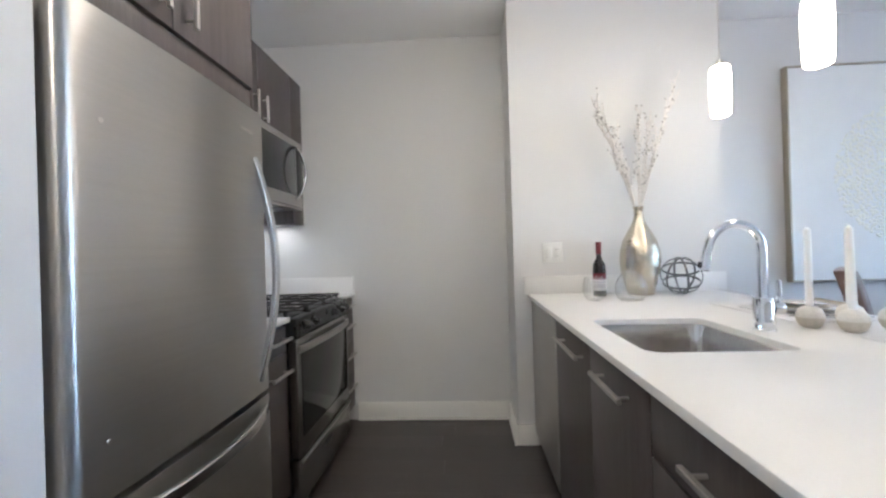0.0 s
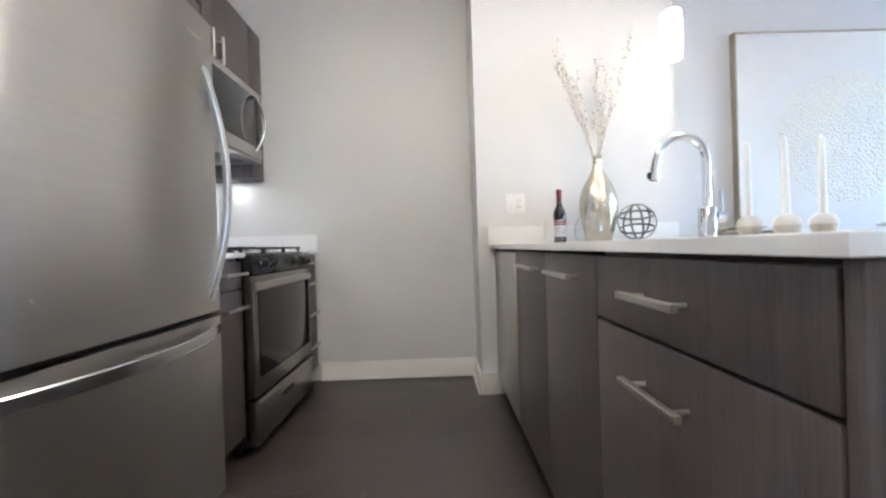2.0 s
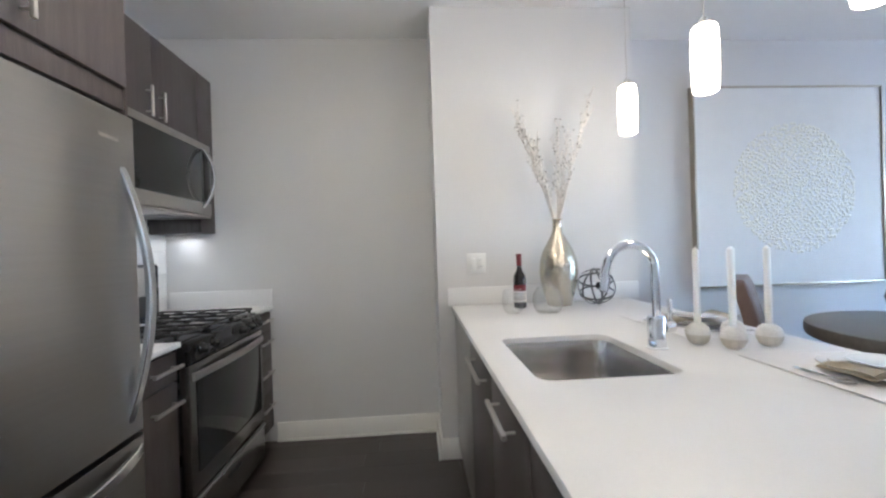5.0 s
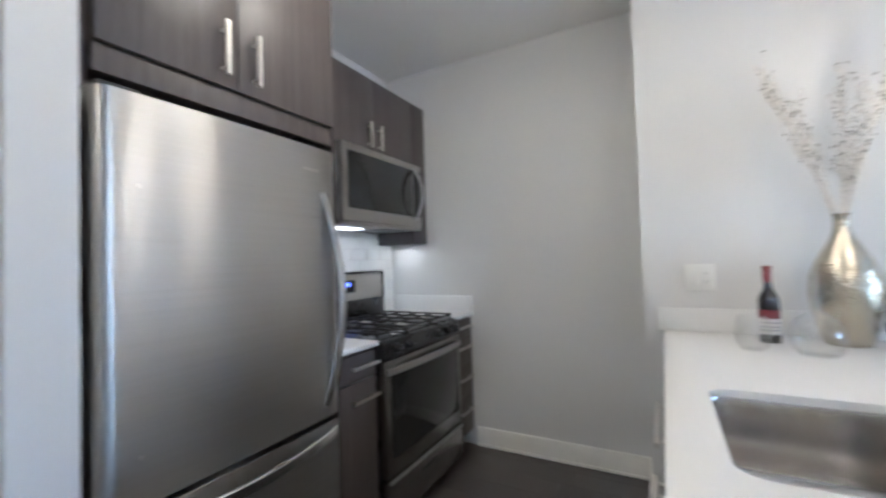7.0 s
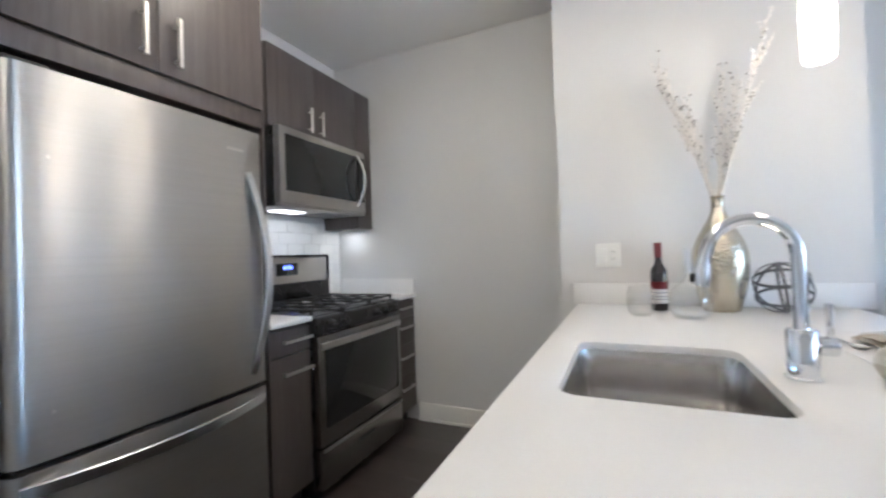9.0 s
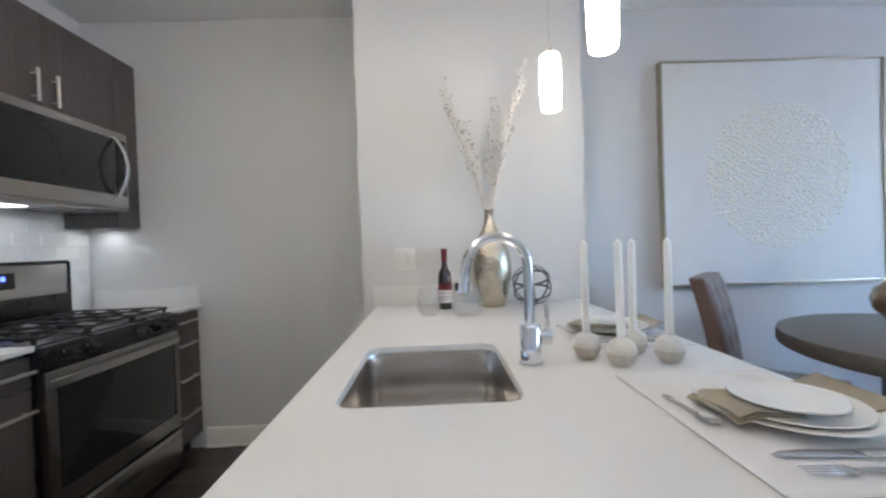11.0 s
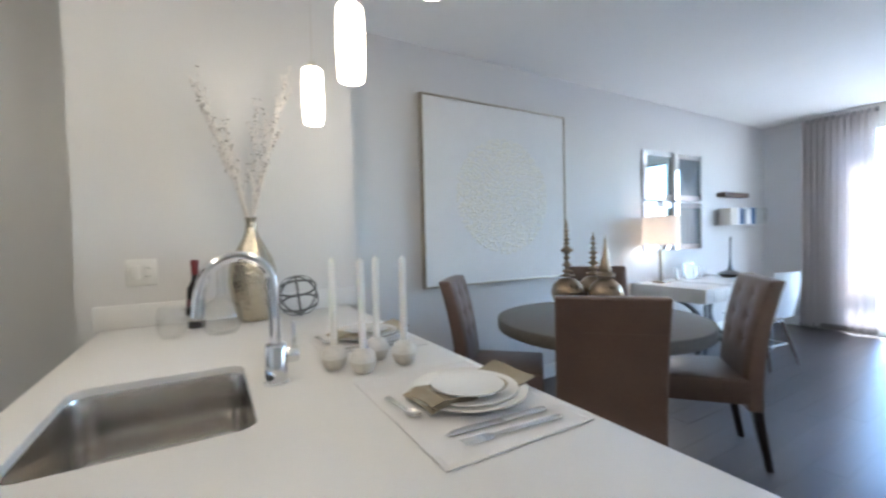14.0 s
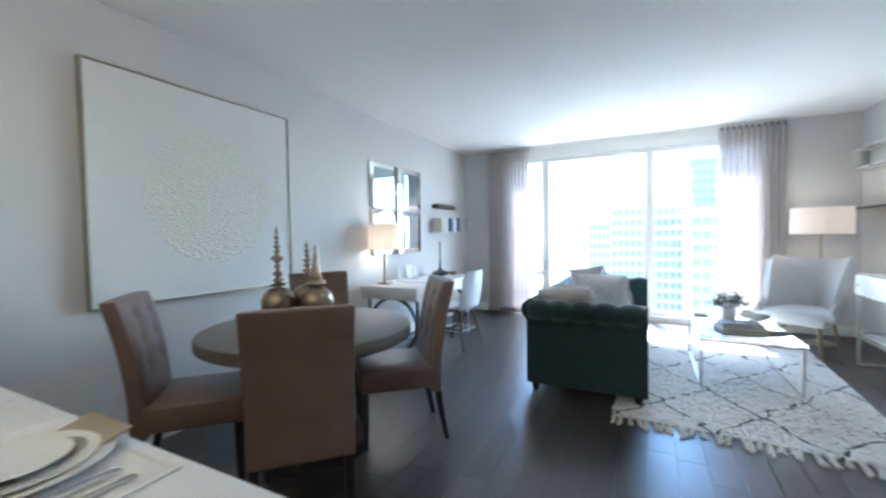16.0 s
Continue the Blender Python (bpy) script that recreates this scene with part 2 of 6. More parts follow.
def rug_wool():
    m = material("rug_wool", (0.90, 0.88, 0.83), 0.95, 0, 9, 0.06, 0.5, 240, sheen=0.3)
    n, l = m.node_tree.nodes, m.node_tree.links
    sep = n.new("ShaderNodeSeparateXYZ")
    l.new(n["Texture Coordinate"].outputs["Object"], sep.inputs[0])
    wob = n.new("ShaderNodeTexNoise")
    wob.inputs["Scale"].default_value = 7
    l.new(n["Texture Coordinate"].outputs["Object"], wob.inputs[0])

    def op(kind, a, b):
        q = n.new("ShaderNodeMath")
        q.operation = kind
        for i, v in enumerate((a, b)):
            if isinstance(v, (int, float)):
                q.inputs[i].default_value = v
            else:
                l.new(v, q.inputs[i])
        return q.outputs[0]
    rgb = n.new("ShaderNodeSeparateColor")
    l.new(wob.outputs["Color"], rgb.inputs[0])
    wx = op("MULTIPLY", op("SUBTRACT", rgb.outputs[0], 0.5), 0.26)
    wy = op("MULTIPLY", op("SUBTRACT", rgb.outputs[1], 0.5), 0.26)
    u, v = op("ADD", op("MULTIPLY", sep.outputs[0], 1 / 0.84), wx), op("ADD", op("MULTIPLY", sep.outputs[1], 1 / 0.60), wy)
    tri = op("PINGPONG", u, 0.5)
    lines = []
    for sign in ("ADD", "SUBTRACT"):
        w = op("PINGPONG", op(sign, v, tri), 0.5)
        lines.append(op("LESS_THAN", w, 0.018))
    line = op("MAXIMUM", lines[0], lines[1])
    thin = op("GREATER_THAN", wob.outputs[0], 0.43)
    mix = n.new("ShaderNodeMix")
    mix.data_type = "RGBA"
    l.new(op("MULTIPLY", line, thin), mix.inputs["Factor"])
    old = n["Principled BSDF"].inputs["Base Color"].links[0].from_socket
    l.new(old, mix.inputs["A"])
    mix.inputs["B"].default_value = (0.05, 0.06, 0.065, 1)
    l.new(mix.outputs["Result"], n["Principled BSDF"].inputs["Base Color"])
    return m


RUG = rug_wool()


# ------------------------------------------------------------------ mesh helpers
def wm(ob):
    m = ob.matrix_basis.copy()
    while ob.parent:
        ob = ob.parent
        m = ob.matrix_basis @ m
    return m


def mesh_of(name, bm, mat, sharp=38):
    bmesh.ops.recalc_face_normals(bm, faces=bm.faces)
    limit = radians(sharp)
    for e in bm.edges:
        e.smooth = len(e.link_faces) == 2 and e.calc_face_angle(0) < limit
    for f in bm.faces:
        f.smooth = True
    me = bpy.data.meshes.new(name)
    bm.to_mesh(me)
    bm.free()
    me.materials.append(mat)
    return me


def thing(name, m, label, category, group="", kind=""):
    ob = new(name)
    ob.empty_display_size = 0.05
    ob.matrix_basis = m
    return tagged(ob, label, category, group, kind)


def part(name, bm, mat, parent, label="", world=False, sharp=38):
    """Links a bmesh as one mesh under a thing or part; world: the bmesh is in the place's own metres."""
    if world:
        bm.transform(wm(parent).inverted())
    ob = new(name, mesh_of(name, bm, mat, sharp))
    ob.parent = parent
    return tagged(ob, label)


def solo(name, bm, mat, label, category, group="", kind="", sharp=38):
    return tagged(new(name, mesh_of(name, bm, mat, sharp)), label, category, group, kind)


def block(x0, x1, y0, y1, z0, z1, bevel=0.0, seg=2):
    bm = bmesh.new()
    bmesh.ops.create_cube(bm, size=1)
    bm.transform(Matrix.Translation(((x0 + x1) / 2, (y0 + y1) / 2, (z0 + z1) / 2)) @ Matrix.Diagonal((abs(x1 - x0), abs(y1 - y0), abs(z1 - z0), 1)))
    if bevel:
        bmesh.ops.bevel(bm, geom=list(bm.edges), offset=bevel, segments=seg, profile=0.5, affect="EDGES")
    return bm


def join(*parts):
    bm = parts[0]
    for other in parts[1:]:
        me = bpy.data.meshes.new("tmp")
        other.to_mesh(me)
        other.free()
        bm.from_mesh(me)
        bpy.data.meshes.remove(me)
    return bm


def moved(bm, m):
    bm.transform(m)
    return bm


def lathe(profile, seg=32, m=None):
    """profile: (radius, height) from bottom to top; radius 0 closes an end."""
    bm = bmesh.new()
    rings = []
    for r, z in profile:
        if r <= 1e-6:
            rings.append([bm.verts.new((0, 0, z))])
        else:
            rings.append([bm.verts.new((r * math.cos(2 * math.pi * i / seg), r * math.sin(2 * math.pi * i / seg), z)) for i in range(seg)])
    for a, b in zip(rings, rings[1:]):
        for i in range(seg):
            j = (i + 1) % seg
            if len(a) == 1 and len(b) == 1:
                continue
            if len(a) == 1:
                bm.faces.new((a[0], b[i], b[j]))
            elif len(b) == 1:
                bm.faces.new((a[i], a[j], b[0]))
            else:
                bm.faces.new((a[i], a[j], b[j], b[i]))
    if m is not None:
        bm.transform(m)
    return bm


def ring_section(r, seg=10):
    return [(r * math.cos(2 * math.pi * i / seg), r * math.sin(2 * math.pi * i / seg)) for i in range(seg)]


def bar_section(a, b, c=0.003):
    return [(-a + c, -b), (a - c, -b), (a, -b + c), (a, b - c), (a - c, b), (-a + c, b), (-a, b - c), (-a, -b + c)]


def sweep(points, section, ref=(0, 0, 1), closed=False, scales=None):
    bm = bmesh.new()
    pts = [Vector(p) for p in points]
    n, rings = len(pts), []
    for i, p in enumerate(pts):
        a = pts[(i - 1) % n] if closed or i else p
        b = pts[(i + 1) % n] if closed or i < n - 1 else p
        t = (b - a).normalized()
        side = Vector(ref) - t * t.dot(Vector(ref))
        side.normalize()
        up = t.cross(side)
        s = scales[i] if scales else 1
        rings.append([bm.verts.new(p + side * (u * s) + up * (v * s)) for u, v in section])
    k = len(section)
    for i in range(n if closed else n - 1):
        a, b = rings[i], rings[(i + 1) % n]
        for j in range(k):
            bm.faces.new((a[j], a[(j + 1) % k], b[(j + 1) % k], b[j]))
    if not closed:
        bm.faces.new(rings[0][::-1]), bm.faces.new(rings[-1])
    return bm


def tube(points, r, ref=(0, 0, 1), closed=False, seg=10, scales=None):
    return sweep(points, ring_section(r, seg), ref, closed, scales)


def prism(outline, z0, z1, bevel=0.0):
    """An outline in x, y raised from z0 to z1."""
    bm = bmesh.new()
    low = [bm.verts.new((x, y, z0)) for x, y in outline]
    high = [bm.verts.new((x, y, z1)) for x, y in outline]
    n = len(outline)
    bm.faces.new(low[::-1]), bm.faces.new(high)
    for i in range(n):
        bm.faces.new((low[i], low[(i + 1) % n], high[(i + 1) % n], high[i]))
    if bevel:
        rim = [e for e in bm.edges if abs(e.verts[0].co.z - e.verts[1].co.z) < 1e-6]
        bmesh.ops.bevel(bm, geom=rim, offset=bevel, segments=2, profile=0.5, affect="EDGES")
    return bm


def round_rect(x0, x1, y0, y1, r, seg=6):
    pts = []
    for cx, cy, a0 in ((x1 - r, y1 - r, 0), (x0 + r, y1 - r, 90), (x0 + r, y0 + r, 180), (x1 - r, y0 + r, 270)):
        for i in range(seg + 1):
            a = radians(a0 + 90 * i / seg)
            pts.append((cx + r * math.cos(a), cy + r * math.sin(a)))
    return pts


def grid_sheet(nu, nv, place, thick=0.0):
    """A sheet of nu by nv cells; place(u, v) gives a point, u and v from 0 to 1."""
    bm = bmesh.new()
    vs = [[bm.verts.new(place(i / nu, j / nv)) for j in range(nv + 1)] for i in range(nu + 1)]
    for i in range(nu):
        for j in range(nv):
            bm.faces.new((vs[i][j], vs[i + 1][j], vs[i + 1][j + 1], vs[i][j + 1]))
    if thick:
        bmesh.ops.recalc_face_normals(bm, faces=bm.faces)
        bmesh.ops.solidify(bm, geom=list(bm.faces), thickness=thick)
    return bm


def pull(p0, p1, out, r=0.006, stand=0.03):
    """A bar pull between two points with two posts towards the front it sits on; out: the way it stands off."""
    p0, p1, out = Vector(p0), Vector(p1), Vector(out)
    d = (p1 - p0).normalized()
    ref = out.cross(d)
    bar = sweep([p0 - d * 0.012, p0, p1, p1 + d * 0.012], bar_section(r, r, 0.0015), ref)
    posts = [tube([q, q - out * stand], r * 0.7, d, seg=8) for q in (p0 + d * 0.012, p1 - d * 0.012)]
    return join(bar, *posts)


# ------------------------------------------------------------------ structure
def wall(name, x0, x1, y0, y1, z0, z1, label, mat=None):
    return solo(name, block(x0, x1, y0, y1, z0, z1), mat or PAINT, label, "wall", kind="structure")


COLY, COLX0, COLX1 = 2.541, 0.407, 1.622
wall("wall_north", XW - 0.15, WX + 0.2, YN, YN + 0.15, 0, CEIL, "pale grey painted wall behind kitchen and dining table")
wall("wall_pier", COLX0, COLX1, COLY, YN - 0.002, 0, CEIL, "pale grey painted projecting wall behind the peninsula")
wall("wall_west", XW - 0.15, XW, YS - 0.15, YN - 0.002, 0, CEIL, "pale grey painted wall behind the kitchen cabinets")
wall("wall_stub", XW + 0.002, -0.608, 0.656, 0.770, 0, CEIL, "pale painted wall end beside the refrigerator")
wall("wall_south", XW + 0.002, WX + 0.2, YS - 0.15, YS, 0, CEIL, "pale painted long living room wall")
WY0, WY1, WZ0, WZ1 = -1.19, 2.155, 0.085, 2.465
wall("wall_east_left", WX, WX + 0.2, WY1, YN - 0.002, 0, CEIL, "pale painted wall beside the tall window")
wall("wall_east_right", WX, WX + 0.2, YS + 0.002, WY0, 0, CEIL, "pale painted wall beside the floor lamp")
wall("wall_east_head", WX, WX + 0.2, WY0 + 0.002, WY1 - 0.002, WZ1, CEIL, "white painted head above the window", TRIM)
wall("wall_east_sill", WX, WX + 0.2, WY0 + 0.002, WY1 - 0.002, 0, WZ0, "low white painted sill under the window", TRIM)
solo("ceiling", block(XW - 0.15, WX + 0.2, YS - 0.15, YN + 0.15, CEIL + 0.002, CEIL + 0.15), CEILPAINT, "smooth white painted ceiling", "ceiling", kind="structure")


def skirting(name, x0, x1, y0, y1, h=0.125):
    body = block(x0, x1, y0, y1, 0.001, h, 0.004)
    return solo(name, body, TRIM, "white painted baseboard with a small shoe moulding", "baseboard", kind="structure")


skirting("baseboard_north_kitchen", -0.66, COLX0 - 0.016, YN - 0.015, YN - 0.001)
skirting("baseboard_pier_side", COLX0 - 0.015, COLX0 - 0.001, COLY - 0.015, YN - 0.001)
skirting("baseboard_pier_front", COLX0, 0.52, COLY - 0.015, COLY - 0.001)
skirting("baseboard_pier_end", COLX1 + 0.001, COLX1 + 0.015, COLY, YN - 0.016)
skirting("baseboard_north_living", COLX1 + 0.016, WX - 0.016, YN - 0.015, YN - 0.001)
skirting("baseboard_east_left", WX - 0.015, WX - 0.001, WY1, YN - 0.001)
skirting("baseboard_east_right", WX - 0.015, WX - 0.001, YS + 0.001, WY0)
skirting("baseboard_south", XW + 0.016, WX - 0.016, YS + 0.001, YS + 0.015)
skirting("baseboard_west", XW + 0.001, XW + 0.015, YS + 0.001, 0.654)
for nm, a in (("trim_shoe_north", (-0.66, COLX0 - 0.03, YN - 0.027, YN - 0.016)), ("trim_shoe_pier", (COLX0 - 0.027, COLX0 - 0.016, COLY - 0.027, YN - 0.028))):
    solo(nm, block(*a, 0.001, 0.02, 0.005), TRIM, "thin white shoe moulding on the dark floor", "trim", kind="structure")

# window: frame bars and panes
win = thing("window_1", pose(WX + 0.1, (WY0 + WY1) / 2, WZ0), "tall aluminium-framed window wall with wide clear panes", "window", kind="structure")
MULL = [(-1.19, -1.13), (0.030, 0.135), (1.490, 1.610), (2.095, 2.155)]
for a, b in MULL:
    part("mullion", block(WX + 0.03, WX + 0.13, a, b, WZ0, WZ1, 0.004), TRIM, win, world=True)
for (a0, a), (b, b1) in zip(MULL, MULL[1:]):
    for z0, z1 in ((WZ0, WZ0 + 0.06), (WZ1 - 0.06, WZ1)):
        part("window_frame", block(WX + 0.04, WX + 0.12, a + 0.001, b - 0.001, z0 + 0.001, z1 - 0.001, 0.004), TRIM, win, world=True)
    p = part("pane", block(WX + 0.075, WX + 0.083, a + 0.002, b - 0.002, WZ0 + 0.062, WZ1 - 0.062), PANE, win, world=True)
    p.visible_shadow = False
part("window_frame", block(WX + 0.04, WX + 0.12, 1.612, 2.093, 0.62, 0.70, 0.004), TRIM, win, world=True)
part("latch", block(WX + 0.01, WX + 0.029, 1.535, 1.565, 0.72, 0.86, 0.004), NICKEL, win, world=True)
# ------------------------------------------------------------------ kitchen: refrigerator
FX = -0.586                    # refrigerator door front


def fridge_slab(z0, z1):
    """A door with a nearly flat, faintly bowed front and softly rounded upright edges."""
    y0, y1, deep, pts = 0.790, 1.530, 0.075, []

    def face(y):
        u = (y - y0) / (y1 - y0)
        return FX + 0.010 * (1 - (2 * u - 1) ** 2) - 0.004
    for c, rad, a0 in ((y0, 0.034, 180), (y1, 0.022, 0)):
        cy = c + rad if a0 else c - rad
        arc = [radians(90 * k / 10) for k in range(11)]
        side = [(face(cy) - rad + rad * math.sin(a), cy - rad * math.cos(a)) for a in arc] if a0 else [(face(cy) - rad + rad * math.cos(a), cy + rad * math.sin(a)) for a in arc]
        pts += side
        if a0:
            pts += [(face(y0 + 0.034 + 0.684 * k / 14), y0 + 0.034 + 0.684 * k / 14) for k in range(1, 14)]
    return prism(pts + [(FX - deep, y1), (FX - deep, y0)], z0, z1, 0.004)


fridge = thing("refrigerator", pose(-0.98, 1.21, 0), "stainless steel bottom-freezer refrigerator set between wall and cabinet panel", "refrigerator")
part("body", block(XW + 0.03, FX - 0.080, 0.796, 1.524, 0.03, 1.665, 0.006), GASKET, fridge, world=True)
for y in (0.84, 1.48):
    part("foot", block(-0.80, -0.76, y - 0.02, y + 0.02, 0, 0.03, 0.004), GASKET, fridge, world=True)
part("kick_grille", block(FX - 0.10, FX - 0.081, 0.80, 1.518, 0.03, 0.085, 0.004), GASKET, fridge, world=True)
door = part("door", fridge_slab(0.702, 1.672), STEEL, fridge, world=True)
drawer = part("freezer_drawer", fridge_slab(0.09, 0.684), STEEL, fridge, world=True)
part("gasket", block(FX - 0.075, FX - 0.03, 0.81, 1.51, 0.6845, 0.7015), GASKET, fridge, world=True)
part("hinge_cap", block(FX - 0.12, FX - 0.02, 0.80, 0.89, 1.6655, 1.690, 0.008), GASKET, fridge, world=True)


def bow(p0, p1, out, rise, n=16):
    p0, p1, out = Vector(p0), Vector(p1), Vector(out)
    return [p0.lerp(p1, i / n) + out * (rise * math.sin(math.pi * i / n) ** 0.8) for i in range(n + 1)]


part("handle", sweep([(FX - 0.010 + 0.046 * math.sin(math.pi * s) ** 0.8, 1.462 + 0.052 * math.sin(math.pi * s), 1.512 - 0.772 * s) for s in [i / 28 for i in range(29)]], bar_section(0.0150, 0.009, 0.003), (0, 1, 0)), BRIGHT, door, "long bowed steel handle", True)
part("handle", sweep(bow((FX - 0.010, 0.812, 0.640), (FX - 0.010, 1.510, 0.640), (1, 0, 0), 0.066), bar_section(0.017, 0.008, 0.003), (0, 0, 1)), BRIGHT, drawer, "long bowed steel handle", True)
part("badge", block(FX - 0.004, FX + 0.0045, 1.37, 1.44, 1.583, 1.592), NICKEL, door, world=True)
for z in (1.45, 0.815):
    part("door_screw", lathe([(0, 0), (0.006, 0), (0.005, 0.003), (0, 0.0035)], 12, pose(FX - 0.0015, 0.872, z, 0, 90, 0)), NICKEL, door, world=True)


CFX = -0.668                   # front of the cabinet above it


# cabinets ---------------------------------------------------------
def cabinet(name, label, box, doors, handles, front, toe=False, back=None, facing=1, group="", side=None):
    """box: x0, x1, y0, y1, z0, z1 of the carcass; doors: (y0, y1, z0, z1) leaves on the front plane; handles: (leaf, point, point)."""
    x0, x1, y0, y1, z0, z1 = box
    cab = thing(name, pose((x0 + x1) / 2, (y0 + y1) / 2, z0 if not toe else 0), label, "cabinet", group)
    part("body", block(x0, x1, y0 + 0.001, y1 - 0.001, z0, z1, 0.001), LAMINATE, cab, world=True)
    if toe:
        part("toe_kick", block(x0 + (0.06 if facing < 0 else 0.0), x1 - (0.06 if facing > 0 else 0.0), y0 + 0.001, y1 - 0.001, 0, z0 - 0.001), GASKET, cab, "black recessed toe kick", True)
    leaves = []
    for a, b, c, d in doors:
        f0, f1 = (front - 0.019, front) if facing > 0 else (front, front + 0.019)
        leaves.append(part("door" if d - c > 0.3 else "drawer_front", block(f0, f1, a + 0.0015, b - 0.0015, c + 0.0015, d - 0.0015, 0.0012), LAMINATE, cab, world=True))
    for k, p, q in handles:
        part("handle", pull(p, q, (facing, 0, 0)), NICKEL, leaves[k], "slim satin nickel bar pull", True)
    return cab


F0 = -0.685                    # base fronts on the range side
HX = F0 + 0.034
cabinet("upper_cabinet", "grey-brown laminate two-door cabinet above the refrigerator", (XW + 0.002, CFX - 0.02, 0.820, 1.612, 1.808, 2.365),
        [(0.820, 1.192, 1.808, 2.365), (1.192, 1.612, 1.808, 2.365)],
        [(0, (CFX + 0.034, 1.137, 1.848), (CFX + 0.034, 1.137, 1.990)), (1, (CFX + 0.034, 1.245, 1.848), (CFX + 0.034, 1.245, 1.990))], CFX)
rail = solo("cabinet_rail", block(CFX - 0.03, CFX - 0.012, 0.820, 1.612, 1.735, 1.806, 0.001), LAMINATE, "grey-brown laminate rail above the refrigerator", "trim", kind="structure")
panel = solo("fridge_panel", block(XW + 0.002, CFX - 0.004, 1.6125, 1.6195, 0.0, 2.365, 0.001), LAMINATE, "tall grey-brown laminate end panel beside the refrigerator", "cabinet panel")
filler = solo("filler_strip", block(CFX - 0.06, CFX - 0.04, 0.772, 0.8195, 0.0, 2.365, 0.001), LAMINATE, "narrow dark laminate filler between wall and refrigerator", "trim", kind="structure")
UX = -1.015
cabinet("upper_cabinet", "grey-brown laminate two-door cabinet above the microwave", (XW + 0.002, UX - 0.02, 1.955, 2.738, 1.908, 2.365),
        [(1.955, 2.318, 1.908, 2.365), (2.318, 2.738, 1.908, 2.365)],
        [(0, (UX + 0.034, 2.262, 1.945), (UX + 0.034, 2.262, 2.072)), (1, (UX + 0.034, 2.362, 1.945), (UX + 0.034, 2.362, 2.072))], UX)
cabinet("upper_cabinet", "narrow grey-brown laminate wall cabinet beside the microwave", (XW + 0.002, UX - 0.02, 2.74, 2.912, 1.376, 2.365), [(2.74, 2.912, 1.376, 2.365)], [], UX)
cabinet("base_cabinet", "narrow dark laminate base cabinet with drawer beside the range", (XW + 0.002, F0 - 0.02, 1.621, 1.868, 0.10, SLAB - 0.001),
        [(1.621, 1.868, 0.742, 0.858), (1.621, 1.868, 0.105, 0.738)],
        [(0, (HX, 1.69, 0.806), (HX, 1.84, 0.806)), (1, (HX, 1.69, 0.664), (HX, 1.84, 0.664))], F0, True)
zs = [0.105, 0.35, 0.56, 0.742, 0.858]
cabinet("base_cabinet", "dark laminate four-drawer base cabinet in the corner", (XW + 0.002, F0 - 0.02, 2.655, 2.912, 0.10, SLAB - 0.001),
        [(2.655, 2.912, a, b) for a, b in zip(zs, zs[1:])],
        [(i, (HX, 2.69, z), (HX, 2.85, z)) for i, z in enumerate((0.272, 0.482, 0.682, 0.814))], F0, True)
for y0, y1 in ((1.621, 1.868), (2.655, 2.912)):
    solo("worktop", block(XW + 0.002, -0.664, y0, y1, SLAB, CZ, 0.003), QUARTZ, "white quartz worktop beside the gas range", "worktop")
solo("backsplash_upstand", block(XW + 0.03, -0.668, 2.893, 2.913, CZ + 0.001, 1.003, 0.002), QUARTZ, "low white quartz upstand against the wall", "backsplash")

# white tiles behind the range
tiles = thing("tile_backsplash", pose(XW + 0.004, 2.25, CZ), "glossy white subway tiles behind the gas range", "backsplash")
part("grout_bed", block(XW + 0.001, XW + 0.005, 1.622, 2.912, CZ + 0.002, 1.50), GROUT, tiles, world=True)
tile_mesh = None
th, tw = 0.075, 0.150
for r in range(7):
    for c in range(-1, 9):
        y0 = 1.625 + c * tw + (tw / 2 if r % 2 else 0)
        if y0 < 1.62 or y0 + tw > 2.912:
            continue
        if tile_mesh is None:
            tile_mesh = mesh_of("tile", block(0, 0.006, 0.001, tw - 0.001, 0.001, th - 0.001, 0.0012, 1), TILE)
        o = new("tile", tile_mesh)
        o.parent = tiles
        o.matrix_basis = Matrix.Translation((0.0012, y0 - 2.25, 0.004 + r * th))

# microwave over the range
MX = -0.945
mw = thing("microwave", pose(-1.13, 2.325, 1.475), "stainless over-range microwave with dark glass door", "microwave")
part("body", block(XW + 0.012, MX - 0.045, 1.962, 2.733, 1.464, 1.900, 0.004), BLACK, mw, world=True)
mdoor = part("door", block(MX - 0.044, MX, 1.962, 2.733, 1.478, 1.900, 0.006), STEEL, mw, world=True)
part("door_glass", block(MX + 0.0005, MX + 0.003, 2.002, 2.628, 1.548, 1.858, 0.002), DARKGLASS, mdoor, world=True)
part("control_strip", block(MX + 0.0005, MX + 0.003, 2.640, 2.718, 1.548, 1.858, 0.002), BLACK, mdoor, world=True)
part("handle", sweep(bow((MX, 2.633, 1.866), (MX, 2.633, 1.522), (1, 0.35, 0), 0.058), bar_section(0.013, 0.006, 0.002), (0, 1, 0)), BRIGHT, mdoor, "bowed bright steel handle", True)
part("vent_lip", block(MX - 0.30, MX - 0.004, 1.967, 2.728, 1.462, 1.476, 0.003), STEEL, mw, world=True)
part("lamp_lens", block(-1.20, -1.10, 2.11, 2.31, 1.4575, 1.4635, 0.002), PANEL, mw, "lit task lamp lens", True)
part("grease_filter", block(-1.20, -1.02, 2.40, 2.64, 1.458, 1.4635, 0.002), GUNMETAL, mw, world=True)
part("badge", block(MX + 0.0005, MX + 0.002, 2.31, 2.38, 1.875, 1.883), CHROME, mdoor, world=True)
